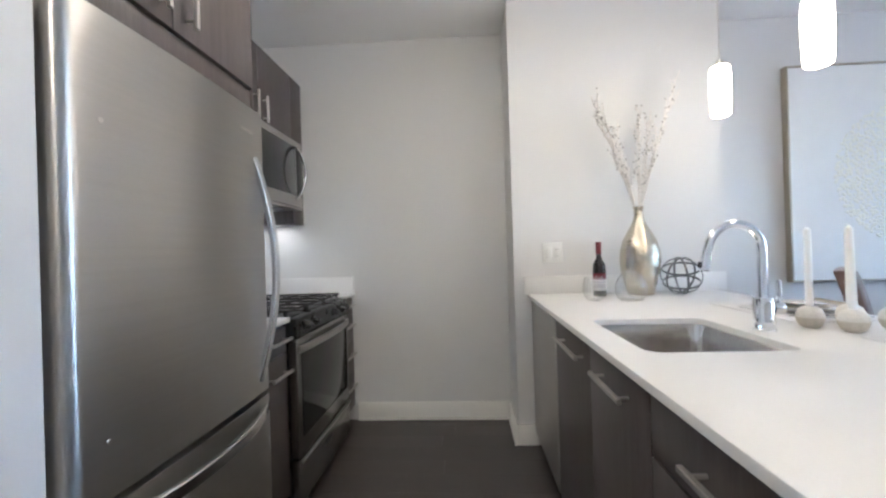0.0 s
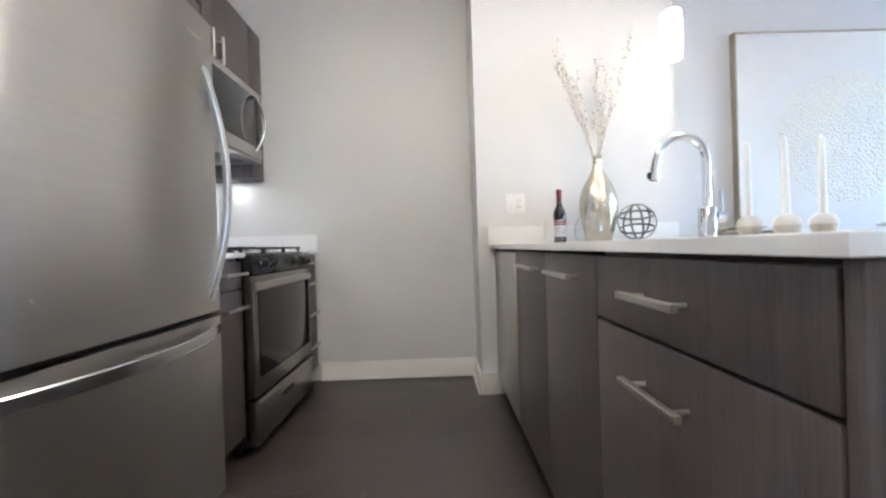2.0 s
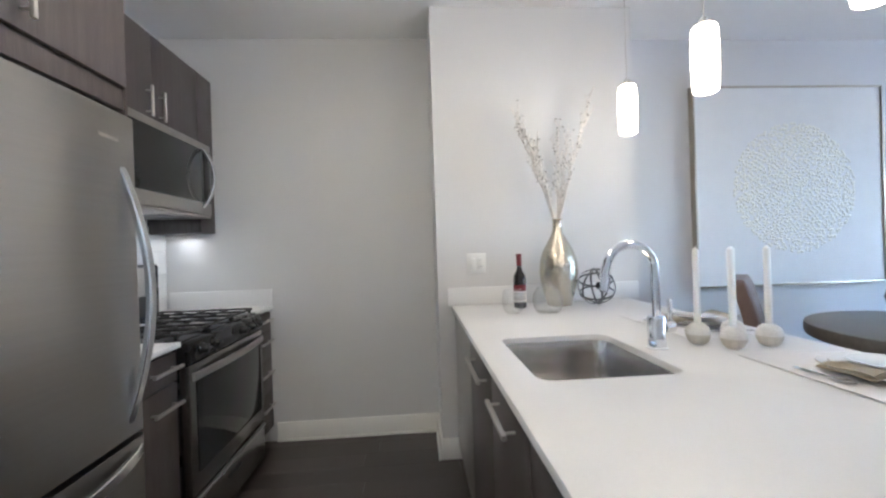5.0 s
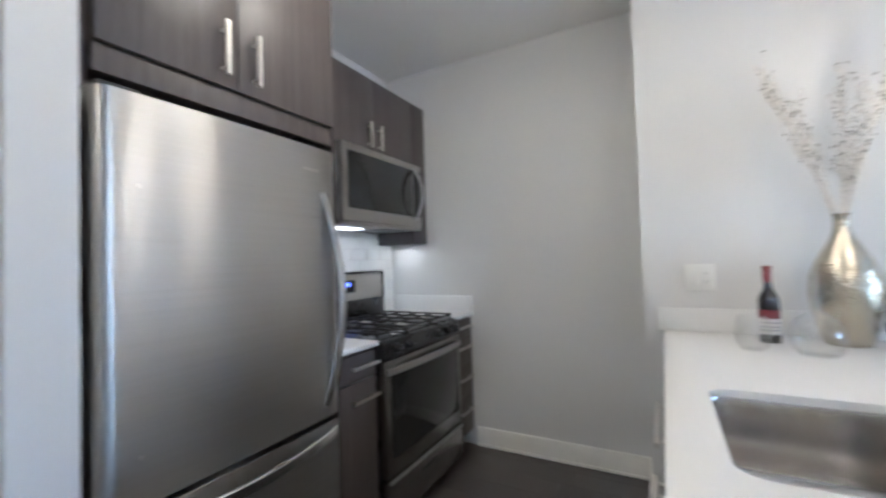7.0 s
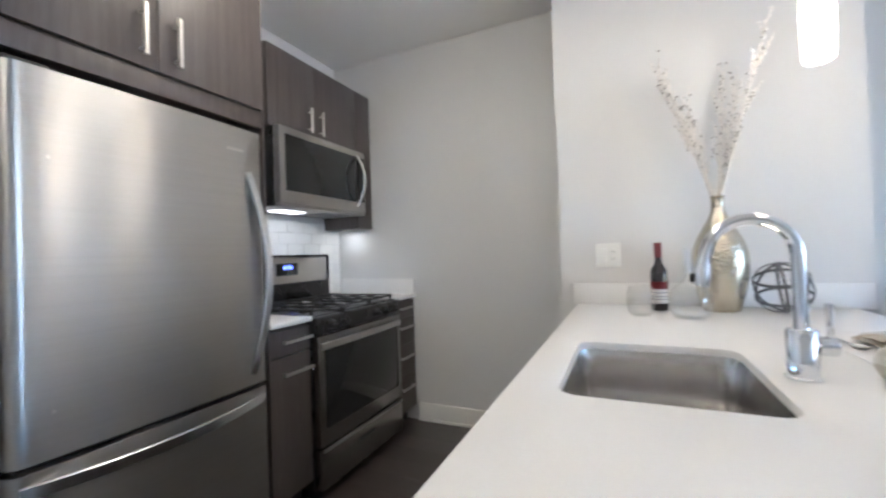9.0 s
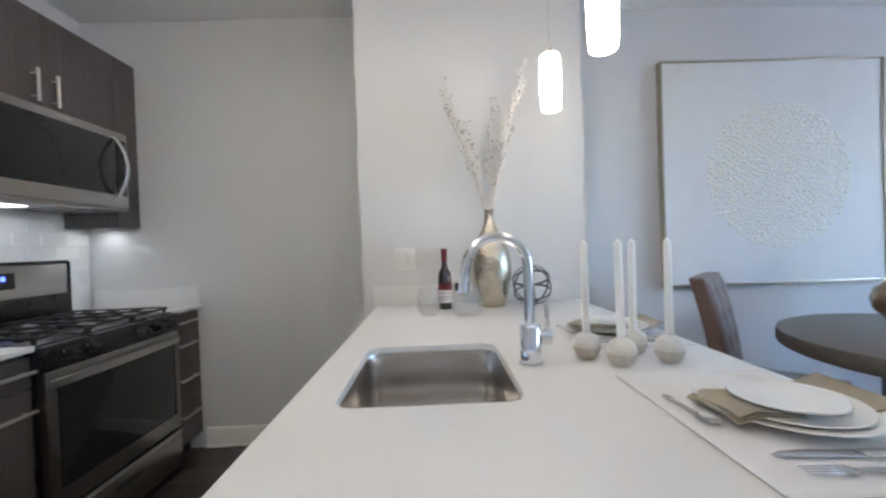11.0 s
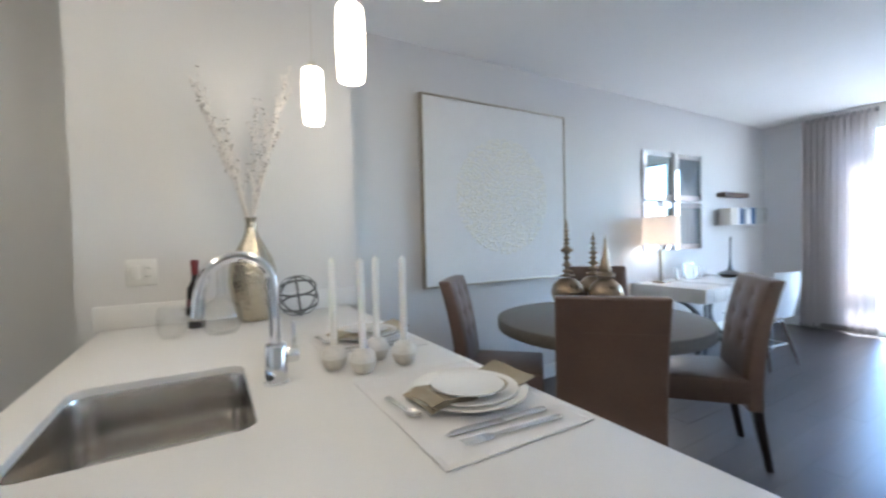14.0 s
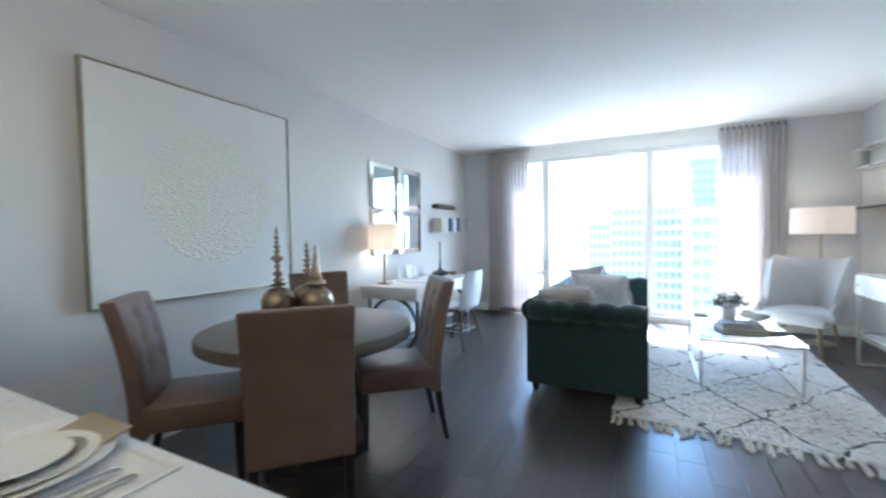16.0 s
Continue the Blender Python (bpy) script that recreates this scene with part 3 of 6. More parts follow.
puck = thing("puck_lamp", pose(-1.18, 2.825, 1.370), "small round lit puck lamp under the cabinet", "lamp")
part("housing", lathe([(0, 0.005), (0.035, 0.005), (0.036, 0.0), (0.030, -0.001), (0, -0.001)], 24), NICKEL, puck)

# gas range
RX, RY0, RY1 = -0.641, 1.873, 2.648
stove = thing("gas_range", pose(-0.98, 2.248, 0), "freestanding stainless gas range with black cooktop and oven window", "range")
part("body", block(XW + 0.03, RX - 0.05, RY0, RY1, 0.045, 0.874, 0.004), BLACK, stove, world=True)
for x in (-1.25, -0.75):
    for y in (RY0 + 0.05, RY1 - 0.05):
        part("foot", lathe([(0, 0), (0.02, 0), (0.02, 0.045), (0, 0.045)], 12, Matrix.Translation((x, y, 0))), GASKET, stove, world=True)
part("cooktop", block(XW + 0.06, RX - 0.035, RY0 - 0.001, RY1 + 0.001, 0.875, 0.893, 0.005), BLACK, stove, "glossy black enamel cooktop", True)
ctrl = part("control_panel", join(block(RX - 0.049, RX + 0.002, RY0, RY1, 0.797, 0.886, 0.010)), BLACK, stove, "sloping black control panel", True)
for y in (1.965, 2.065, 2.36, 2.47, 2.56):
    knob = join(lathe([(0, 0), (0.026, 0), (0.026, 0.006), (0.021, 0.010), (0.019, 0.030), (0.016, 0.034), (0, 0.034)], 24), block(-0.004, 0.004, -0.02, 0.02, 0.026, 0.040, 0.002))
    part("knob", moved(knob, pose(RX + 0.002, y, 0.843, 0, 90, 0)), BLACK, ctrl, world=True)
odoor = part("oven_door", block(RX - 0.045, RX, RY0 + 0.004, RY1 - 0.004, 0.258, 0.793, 0.006), DARKENEDSTEEL, stove, world=True)
part("oven_window", block(RX + 0.0005, RX + 0.003, RY0 + 0.050, RY1 - 0.050, 0.340, 0.722, 0.004), DARKGLASS, odoor, "dark oven window", True)
part("handle", sweep(bow((RX + 0.004, RY0 + 0.02, 0.742), (RX + 0.004, RY1 - 0.02, 0.742), (1, 0, 0.25), 0.045), bar_section(0.016, 0.008, 0.003), (0, 0, 1)), STEEL, odoor, "wide bowed steel handle", True)
low = part("warming_drawer", block(RX - 0.045, RX - 0.002, RY0 + 0.004, RY1 - 0.004, 0.048, 0.248, 0.006), DARKENEDSTEEL, stove, world=True)
part("drawer_lip", block(RX - 0.002, RX + 0.012, RY0 + 0.02, RY1 - 0.02, 0.232, 0.245, 0.004), STEEL, low, world=True)
# flat black plate paints the shade of the grip slot; nothing is cut in
part("grip_shade_plate", block(RX - 0.0018, RX + 0.001, 2.18, 2.32, 0.165, 0.185, 0.003), GASKET, low, world=True)
guard = part("backguard", block(XW + 0.035, XW + 0.105, RY0, RY1, 0.894, 1.186, 0.012), STEEL, stove, world=True)
part("guard_base", block(XW + 0.1055, XW + 0.118, RY0 + 0.004, RY1 - 0.004, 0.895, 1.022, 0.004), BLACK, guard, world=True)
part("guard_end", block(XW + 0.034, XW + 0.11, RY1 + 0.0005, RY1 + 0.012, 0.90, 1.191, 0.006), BLACK, guard, world=True)
part("guard_cap", block(XW + 0.034, XW + 0.109, RY0, RY1, 1.1865, 1.198, 0.004), BLACK, guard, world=True)
part("display", block(XW + 0.1055, XW + 0.109, 2.18, 2.36, 1.070, 1.147, 0.002), DARKGLASS, guard, world=True)
part("clock_digits", join(*[block(XW + 0.1095, XW + 0.1105, 2.238 + 0.02 * i, 2.252 + 0.02 * i, 1.110, 1.132) for i in range(4)]), CLOCK, guard, "lit blue clock digits", True)
for gy0, gy1 in ((RY0 + 0.02, 2.13), (2.134, 2.385), (2.389, RY1 - 0.02)):
    x0, x1, z = -1.20, -0.69, 0.917
    bars = [sweep([(x0, y, z), (x1, y, z)], bar_section(0.005, 0.006, 0.002), (0, 0, 1)) for y in (gy0, (gy0 + gy1) / 2, gy1)]
    bars += [sweep([(x, gy0, z - 0.002), (x, gy1, z - 0.002)], bar_section(0.005, 0.005, 0.002), (0, 0, 1)) for x in (x0, -1.075, -0.95, -0.825, x1)]
    bars += [block(x - 0.006, x + 0.006, y - 0.006, y + 0.006, 0.8935, z) for x in (x0 + 0.01, x1 - 0.01) for y in (gy0 + 0.006, gy1 - 0.006)]
    part("grate", join(*bars), IRON, stove, "black cast iron pan support", True)
for x in (-1.08, -0.82):
    for y in (2.0, 2.26, 2.515):
        cap = lathe([(0, 0.894), (0.045, 0.894), (0.043, 0.901), (0.034, 0.903), (0.034, 0.909), (0.030, 0.913), (0, 0.914)], 24, Matrix.Translation((x, y, 0)))
        part("burner", cap, NICKEL if y > 2.2 else IRON, stove, world=True)

# peninsula ----------------------------------------------------------
P0 = 0.499                    # fronts
PH = P0 - 0.034
cabinet("base_cabinet", "dark laminate base cabinet with one drawer over a deep drawer", (P0 + 0.02, 1.20, 0.456, 0.978, 0.10, SLAB - 0.001),
        [(0.456, 0.978, 0.736, 0.866), (0.456, 0.978, 0.105, 0.732)],
        [(0, (PH, 0.648, 0.803), (PH, 0.786, 0.803)), (1, (PH, 0.648, 0.659), (PH, 0.788, 0.659))], P0, True, facing=-1)
cabinet("sink_cabinet", "dark laminate two-door cabinet under the sink", (P0 + 0.02, 1.20, 0.978, 1.865, 0.10, 0.655),
        [(0.978, 1.392, 0.105, 0.866), (1.392, 1.865, 0.105, 0.866)],
        [(0, (PH, 1.07, 0.813), (PH, 1.265, 0.813)), (1, (PH, 1.44, 0.812), (PH, 1.71, 0.812))], P0, True, facing=-1)
dw = thing("dishwasher", pose(0.80, 2.17, 0), "stainless dishwasher under the white worktop", "dishwasher")
part("body", block(P0 + 0.03, 1.10, 1.868, 2.468, 0.02, 0.870), GASKET, dw, world=True)
ddoor = part("door", block(P0 - 0.004, P0 + 0.028, 1.872, 2.464, 0.11, 0.860, 0.008), STEEL, dw, world=True)
part("vent_dot", lathe([(0, 0), (0.006, 0), (0.005, 0.002), (0, 0.002)], 12, pose(P0 - 0.0042, 1.91, 0.775, 0, -90, 0)), NICKEL, ddoor, world=True)
solo("filler_strip", block(P0 + 0.003, P0 + 0.02, 2.470, COLY - 0.03, 0.1, SLAB - 0.001, 0.001), LAMINATE, "narrow dark laminate filler beside the dishwasher", "trim", kind="structure")
solo("end_panel", block(P0 + 0.002, 1.245, 0.437, 0.4545, 0, SLAB - 0.001, 0.001), LAMINATE, "dark laminate end panel of the peninsula", "cabinet panel")
solo("back_panel", block(1.203, 1.245, 0.455, COLY - 0.003, 0, SLAB - 0.001, 0.001), LAMINATE, "dark laminate back panel of the peninsula", "cabinet panel")

# worktop with a rounded cut-out for the sink
SX0, SX1, SY0, SY1 = 0.584, 0.976, 1.174, 1.654


def slab_with_hole(x0, x1, y0, y1, hole, z0, z1):
    bm = bmesh.new()
    n = len(hole)

    def edge_point(px, py):
        cx, cy = (SX0 + SX1) / 2, (SY0 + SY1) / 2
        dx, dy = px - cx, py - cy
        k = min((x1 - cx) / dx if dx > 1e-9 else 1e9, (x0 - cx) / dx if dx < -1e-9 else 1e9, (y1 - cy) / dy if dy > 1e-9 else 1e9, (y0 - cy) / dy if dy < -1e-9 else 1e9)
        return cx + dx * k, cy + dy * k
    corners = [(x1, y1), (x0, y1), (x0, y0), (x1, y0)]
    inner, outer = list(hole), [edge_point(*h) for h in hole]
    for c in corners:
        k = min(range(len(outer)), key=lambda i: (outer[i][0] - c[0]) ** 2 + (outer[i][1] - c[1]) ** 2)
        outer[k] = c
    ti = [bm.verts.new((*p, z1)) for p in inner]
    to = [bm.verts.new((*p, z1)) for p in outer]
    bi = [bm.verts.new((*p, z0)) for p in inner]
    bo = [bm.verts.new((*p, z0)) for p in outer]
    for i in range(n):
        j = (i + 1) % n
        bm.faces.new((ti[i], to[i], to[j], ti[j]))
        bm.faces.new((bi[i], bi[j], bo[j], bo[i]))
        bm.faces.new((to[i], bo[i], bo[j], to[j]))
        bm.faces.new((ti[i], ti[j], bi[j], bi[i]))
    bm.edges.ensure_lookup_table()
    tops = set(ti + to)
    bm.normal_update()
    rim = [e for e in bm.edges if e.verts[0] in tops and e.verts[1] in tops and len([f for f in e.link_faces if abs(f.normal.z) < 0.5]) == 1]
    bmesh.ops.bevel(bm, geom=rim, offset=0.003, segments=2, profile=0.5, affect="EDGES")
    return bm


solo("peninsula_worktop", slab_with_hole(0.484, 1.565, 0.432, COLY - 0.002, round_rect(SX0, SX1, SY0, SY1, 0.045, 8), SLAB, CZ), QUARTZ,
     "long white quartz peninsula worktop with an undermount sink", "worktop")
solo("backsplash_upstand", block(0.465, 1.612, COLY - 0.022, COLY - 0.003, CZ + 0.001, 0.999, 0.002), QUARTZ, "low white quartz upstand behind the peninsula", "backsplash")


def sink_bowl():
    bm = bmesh.new()
    rings = []
    for grow, z in ((0.02, SLAB - 0.0005), (0.006, SLAB - 0.0005), (0.004, 0.866), (0.0, 0.72), (-0.004, 0.695), (-0.018, 0.680), (-0.035, 0.675)):
        rings.append([bm.verts.new((x, y, z)) for x, y in round_rect(SX0 - grow, SX1 + grow, SY0 - grow, SY1 + grow, 0.05 + min(grow, 0), 8)])
    cx, cy = (SX0 + SX1) / 2, (SY0 + SY1) / 2
    rings.append([bm.verts.new((cx + 0.045 * math.cos(a), cy + 0.045 * math.sin(a), 0.670)) for a in
                  [math.atan2(v.co.y - cy, v.co.x - cx) for v in rings[-1]]])
    n = len(rings[0])
    for a, b in zip(rings, rings[1:]):
        for i in range(n):
            bm.faces.new((a[i], a[(i + 1) % n], b[(i + 1) % n], b[i]))
    bm.faces.new(rings[-1])
    bmesh.ops.recalc_face_normals(bm, faces=bm.faces)
    return bm


sink = thing("sink", pose((SX0 + SX1) / 2, (SY0 + SY1) / 2, 0.67), "rectangular undermount stainless steel sink", "sink")
part("bowl", sink_bowl(), SINKSTEEL, sink, world=True, sharp=60)
part("drain", lathe([(0, 0.672), (0.03, 0.672), (0.042, 0.6735), (0.044, 0.671)], 28, Matrix.Translation(((SX0 + SX1) / 2, (SY0 + SY1) / 2, 0))), CHROME, sink, world=True)

# faucet
TX, TY = 1.040, 1.418
tap = thing("faucet", pose(TX, TY, CZ), "polished chrome pull-down gooseneck faucet beside the sink", "faucet")
part("base", lathe([(0, 0), (0.031, 0), (0.031, 0.004), (0.027, 0.006), (0.027, 0.098), (0.024, 0.102), (0, 0.102)], 32), CHROME, tap)
arc = [(0, 0, 0.10 + 0.0185 * i) for i in range(9)]
R = 0.080
arc += [(-R + R * math.cos(a), 0, 0.252 + R * math.sin(a)) for a in [math.pi * i / 18 for i in range(1, 18)]]
arc += [(-2 * R - 0.003, 0, 0.252), (-2 * R - 0.006, 0, 0.236)]
part("spout", tube(arc, 0.0135, (0, 1, 0), seg=18), CHROME, tap)
part("spray_head", moved(lathe([(0, -0.050), (0.013, -0.050), (0.0165, -0.046), (0.016, -0.02), (0.0145, 0), (0, 0)], 24), pose(-2 * R - 0.006, 0, 0.236, 0, 6, 0)), CHROME, tap)
part("spray_button", block(-2 * R - 0.032, -2 * R - 0.021, -0.006, 0.006, 0.197, 0.217, 0.003), GASKET, tap)
lever = join(lathe([(0, 0), (0.020, 0), (0.020, 0.028), (0.018, 0.031), (0, 0.031)], 24, pose(0.024, 0, 0.068, 0, 90, 0)), block(0.040, 0.050, -0.008, 0.008, 0.05, 0.155, 0.004))
part("lever", lever, CHROME, tap)

# outlet and switch
def wall_plate(name, m, w, h, label, kinds):
    pl = thing(name, m, label, "switch plate")
    part("plate", block(-w / 2, w / 2, -0.006, 0, -h / 2, h / 2, 0.003), PLASTIC, pl)
    for i, k in enumerate(kinds):
        cx = (i - (len(kinds) - 1) / 2) * 0.046
        ins = part("insert", block(cx - 0.0165, cx + 0.0165, -0.009, -0.0062, -0.033, 0.033, 0.001), PLASTIC, pl)
        if k == "outlet":
            for dz in (-0.018, 0.018):
                for dx in (-0.006, 0.006):
                    part("slot", block(cx + dx - 0.001, cx + dx + 0.001, -0.0096, -0.0091, dz - 0.004, dz + 0.004), GASKET, ins)
        else:
            part("rocker", moved(block(cx - 0.014, cx + 0.014, -0.0125, -0.0092, -0.030, 0.030, 0.001), pose(0, 0, 0, 3, 0, 0)), PLASTIC, ins)
    return pl


wall_plate("wall_outlet", pose(0.637, COLY - 0.001, 1.139), 0.114, 0.118, "white double wall plate with switch and outlet", ["switch", "outlet"])
wall_plate("light_switch", pose(-0.82, 0.655, 1.12), 0.19, 0.118, "white light switch plate on the wall end", ["switch", "switch", "switch", "switch"])

# pendants
for y in (1.998, 1.495, 0.988):
    pd = thing("pendant_lamp", pose(1.289, y, 1.736), "lit white opal glass cylinder pendant over the peninsula", "pendant lamp", "pendants over the peninsula")
    part("shade", lathe([(0, 0.003), (0.033, 0.0), (0.0375, 0.004), (0.0400, 0.02), (0.0425, 0.10), (0.0425, 0.15), (0.0405, 0.20), (0.0385, 0.217), (0.034, 0.223), (0, 0.226)], 32), OPAL, pd)
    part("cap", lathe([(0, 0.226), (0.014, 0.226), (0.014, 0.25), (0.004, 0.256), (0, 0.256)], 20), NICKEL, pd)
    part("cord", tube([(0, 0, 0.255), (0, 0, CEIL - 1.736 - 0.02)], 0.0022, (1, 0, 0), seg=8), NICKEL, pd)
    part("canopy", lathe([(0, 0.892), (0.05, 0.892), (0.06, 0.898), (0.06, 0.914), (0, 0.914)], 28), NICKEL, pd)

# invented bowl lights hung above the view, added to brighten kitchen ceiling and walls
for x, y in ((-0.05, 1.42), (-0.05, -0.75)):
    dome = thing("ceiling_light", pose(x, y, CEIL), "added unseen opal bowl light on a nickel stem, brightening the kitchen", "ceiling light", "kitchen ceiling lights")
    part("canopy", lathe([(0, -0.024), (0.05, -0.024), (0.06, -0.016), (0.06, -0.001), (0, -0.001)], 28), NICKEL, dome)
    part("stem", lathe([(0, -0.135), (0.006, -0.135), (0.006, -0.0245), (0, -0.0245)], 12), NICKEL, dome)
    part("diffuser", lathe([(0.012, -0.130), (0.10, -0.136), (0.155, -0.146), (0.160, -0.154), (0.150, -0.178), (0.115, -0.202), (0.06, -0.216), (0, -0.220)], 36), FILLGLASS, dome)
# ------------------------------------------------------------------ on the peninsula
rng = random.Random(11)
bottle = thing("wine_bottle", pose(0.844, 2.353, CZ), "small dark red wine bottle with red foil and cream label", "bottle")
part("glass_body", lathe([(0, 0.006), (0.024, 0.0), (0.033, 0.003), (0.034, 0.01), (0.034, 0.155), (0.031, 0.178), (0.016, 0.205), (0.0135, 0.22), (0.0135, 0.24), (0, 0.24)], 32), WINE, bottle)
part("foil", lathe([(0.0140, 0.232), (0.0146, 0.232), (0.0148, 0.282), (0.0158, 0.283), (0.0158, 0.294), (0.014, 0.296), (0, 0.296)], 24), RED, bottle, "dull red foil cap")
part("label_band", lathe([(0.0344, 0.035), (0.0348, 0.035), (0.0348, 0.095), (0.0344, 0.095)], 32), LABEL, bottle, "cream paper label")
part("label_stripe", lathe([(0.0344, 0.096), (0.0349, 0.096), (0.0349, 0.128), (0.0344, 0.128)], 32), RED, bottle, "red label band")
part("label_print", join(*[lathe([(0.0349, z), (0.0351, z), (0.0351, z + 0.004), (0.0349, z + 0.004)], 32) for z in (0.050, 0.062, 0.078)]), GREYBOOK, bottle)

VX, VY = 1.075, 2.386
vase = thing("vase", pose(VX, VY, CZ), "tall hammered champagne-gold metal bottle vase", "vase")
part("body", lathe([(0, 0.004), (0.055, 0.0), (0.066, 0.004), (0.082, 0.06), (0.098, 0.13), (0.104, 0.19), (0.100, 0.245), (0.084, 0.30), (0.058, 0.35), (0.036, 0.39), (0.026, 0.42),
                    (0.023, 0.45), (0.024, 0.474), (0.028, 0.482), (0.025, 0.482), (0.020, 0.45), (0.018, 0.42), (0, 0.40)], 48), GOLD, vase, sharp=80)
twigs = thing("dried_branches", pose(VX, VY, CZ + 0.405), "silvered dried branches with small buds in the gold vase", "branches")


def branch(tip, sway, side_count, seed, r=0.0072):
    q = random.Random(seed)
    tip = Vector(tip)
    pts = []
    n = 14
    for i in range(n + 1):
        u = i / n
        p = tip * u
        p.z = tip.z * u ** 0.92
        bend = Vector((sway[0], sway[1], 0)) * math.sin(math.pi * u) * 0.5
        p += bend + Vector((q.uniform(-1, 1), q.uniform(-1, 1), 0)) * 0.006 * u
        pts.append(p)
    dark = []
    out = [tube(pts, r, (0.3, 1, 0.1), seg=6, scales=[1 - 0.75 * i / n for i in range(n + 1)])]
    for k in range(side_count + 9):
        i = q.randint(4, n - 2)
        a = q.uniform(0, 6.28)
        d = ((pts[i + 1] - pts[i]).normalized() + Vector((math.cos(a) * 0.42, math.sin(a) * 0.3, 0.05))).normalized()
        length = q.uniform(0.04, 0.11)
        sp = [pts[i] + d * (length * j / 4) + Vector((0, 0, 0.018)) * (j / 4) ** 2 for j in range(5)]
        out.append(tube(sp, 0.0042, (0.3, 1, 0.1), seg=5, scales=[1, 0.85, 0.7, 0.55, 0.35]))
        for j in (1, 2, 3, 4):
            (dark if q.random() < 0.24 else out).append(bud(sp[j], q))
    for i in range(5, n + 1):
        for _ in range(7):
            (dark if q.random() < 0.24 else out).append(bud(pts[i].lerp(pts[i - 1], q.random()), q))
    return join(*out), join(*dark)


def bud(p, q):
    bm = bmesh.new()
    bmesh.ops.create_icosphere(bm, subdivisions=1, radius=0.0052)
    off = Vector((q.uniform(-1, 1), q.uniform(-1, 1), q.uniform(-0.5, 1))) * 0.0065
    bm.transform(Matrix.Translation(p + off) @ Euler((q.uniform(0, 3), q.uniform(0, 3), 0)).to_matrix().to_4x4() @ Matrix.Diagonal((0.7, 0.7, q.uniform(1.2, 2.0), 1)))
    return bm


TIPS = [((-0.235, 0.03, 0.715), (0.05, 0), 7), ((-0.20, 0.07, 0.640), (0.02, 0), 6), ((-0.10, 0.06, 0.54), (-0.01, 0), 5), ((0.045, 0.08, 0.66), (0.02, 0.01), 5),
        ((0.175, -0.12, 0.76), (0.0, 0), 8), ((0.14, -0.02, 0.50), (-0.03, 0), 6), ((0.10, 0.04, 0.58), (0.0, 0), 5)]
for i, (tip, sway, k) in enumerate(TIPS):
    stem, specks = branch(tip, sway, k, 30 + i)
    stem = part("branch", stem, SILVERTWIG, twigs)
    tagged(part("bud", specks, DARKBUD, stem, "dark grey-brown buds"), kind="stuff")

dec = thing("glass_decanter", Matrix.Translation((0.937, 2.168, CZ)) @ Matrix.Diagonal((1.12, 1.12, 1.2, 1)), "clear round glass decanter with a straight neck", "decanter")
part("flask", lathe([(0, 0.002), (0.045, 0.0), (0.058, 0.012), (0.068, 0.045), (0.064, 0.075), (0.045, 0.103), (0.022, 0.118), (0.015, 0.13), (0.014, 0.215), (0.017, 0.225),
                     (0.0155, 0.225), (0.0122, 0.214), (0.013, 0.131), (0.020, 0.1195), (0.0435, 0.105), (0.062, 0.075), (0.066, 0.045), (0.056, 0.015), (0.044, 0.005), (0, 0.006)], 40), GLASS, dec, sharp=80)
wg = thing("wine_glass", Matrix.Translation((0.766, 2.196, CZ)) @ Matrix.Diagonal((1.3, 1.3, 1.15, 1)), "clear stemless wine glass on the worktop", "glass")
part("bowl", lathe([(0, 0.002), (0.025, 0.0), (0.035, 0.012), (0.043, 0.045), (0.040, 0.080), (0.033, 0.105), (0.0318, 0.105), (0.0385, 0.080), (0.0415, 0.045), (0.034, 0.015), (0.024, 0.006), (0, 0.006)], 36), GLASS, wg, sharp=80)

orb = thing("wire_orb", pose(1.267, 2.339, CZ + 0.1035, 12, -14, 20), "dark bronze open wire sphere ornament", "ornament")
for a in (0, 60, 120):
    ring = [(0.099 * math.cos(t), 0.099 * math.sin(t), 0) for t in [2 * math.pi * i / 48 for i in range(48)]]
    part("hoop", moved(sweep(ring, bar_section(0.0055, 0.0018, 0.0008), (0, 0, 1), True), pose(0, 0, 0, 90, 0, a)), GUNMETAL, orb)
for h in (-0.038, 0.040):
    rr = math.sqrt(0.097 ** 2 - h * h)
    part("hoop", sweep([(rr * math.cos(t), rr * math.sin(t), h) for t in [2 * math.pi * i / 48 for i in range(48)]], bar_section(0.0055, 0.0018, 0.0008), (0, 0, 1), True), GUNMETAL, orb)

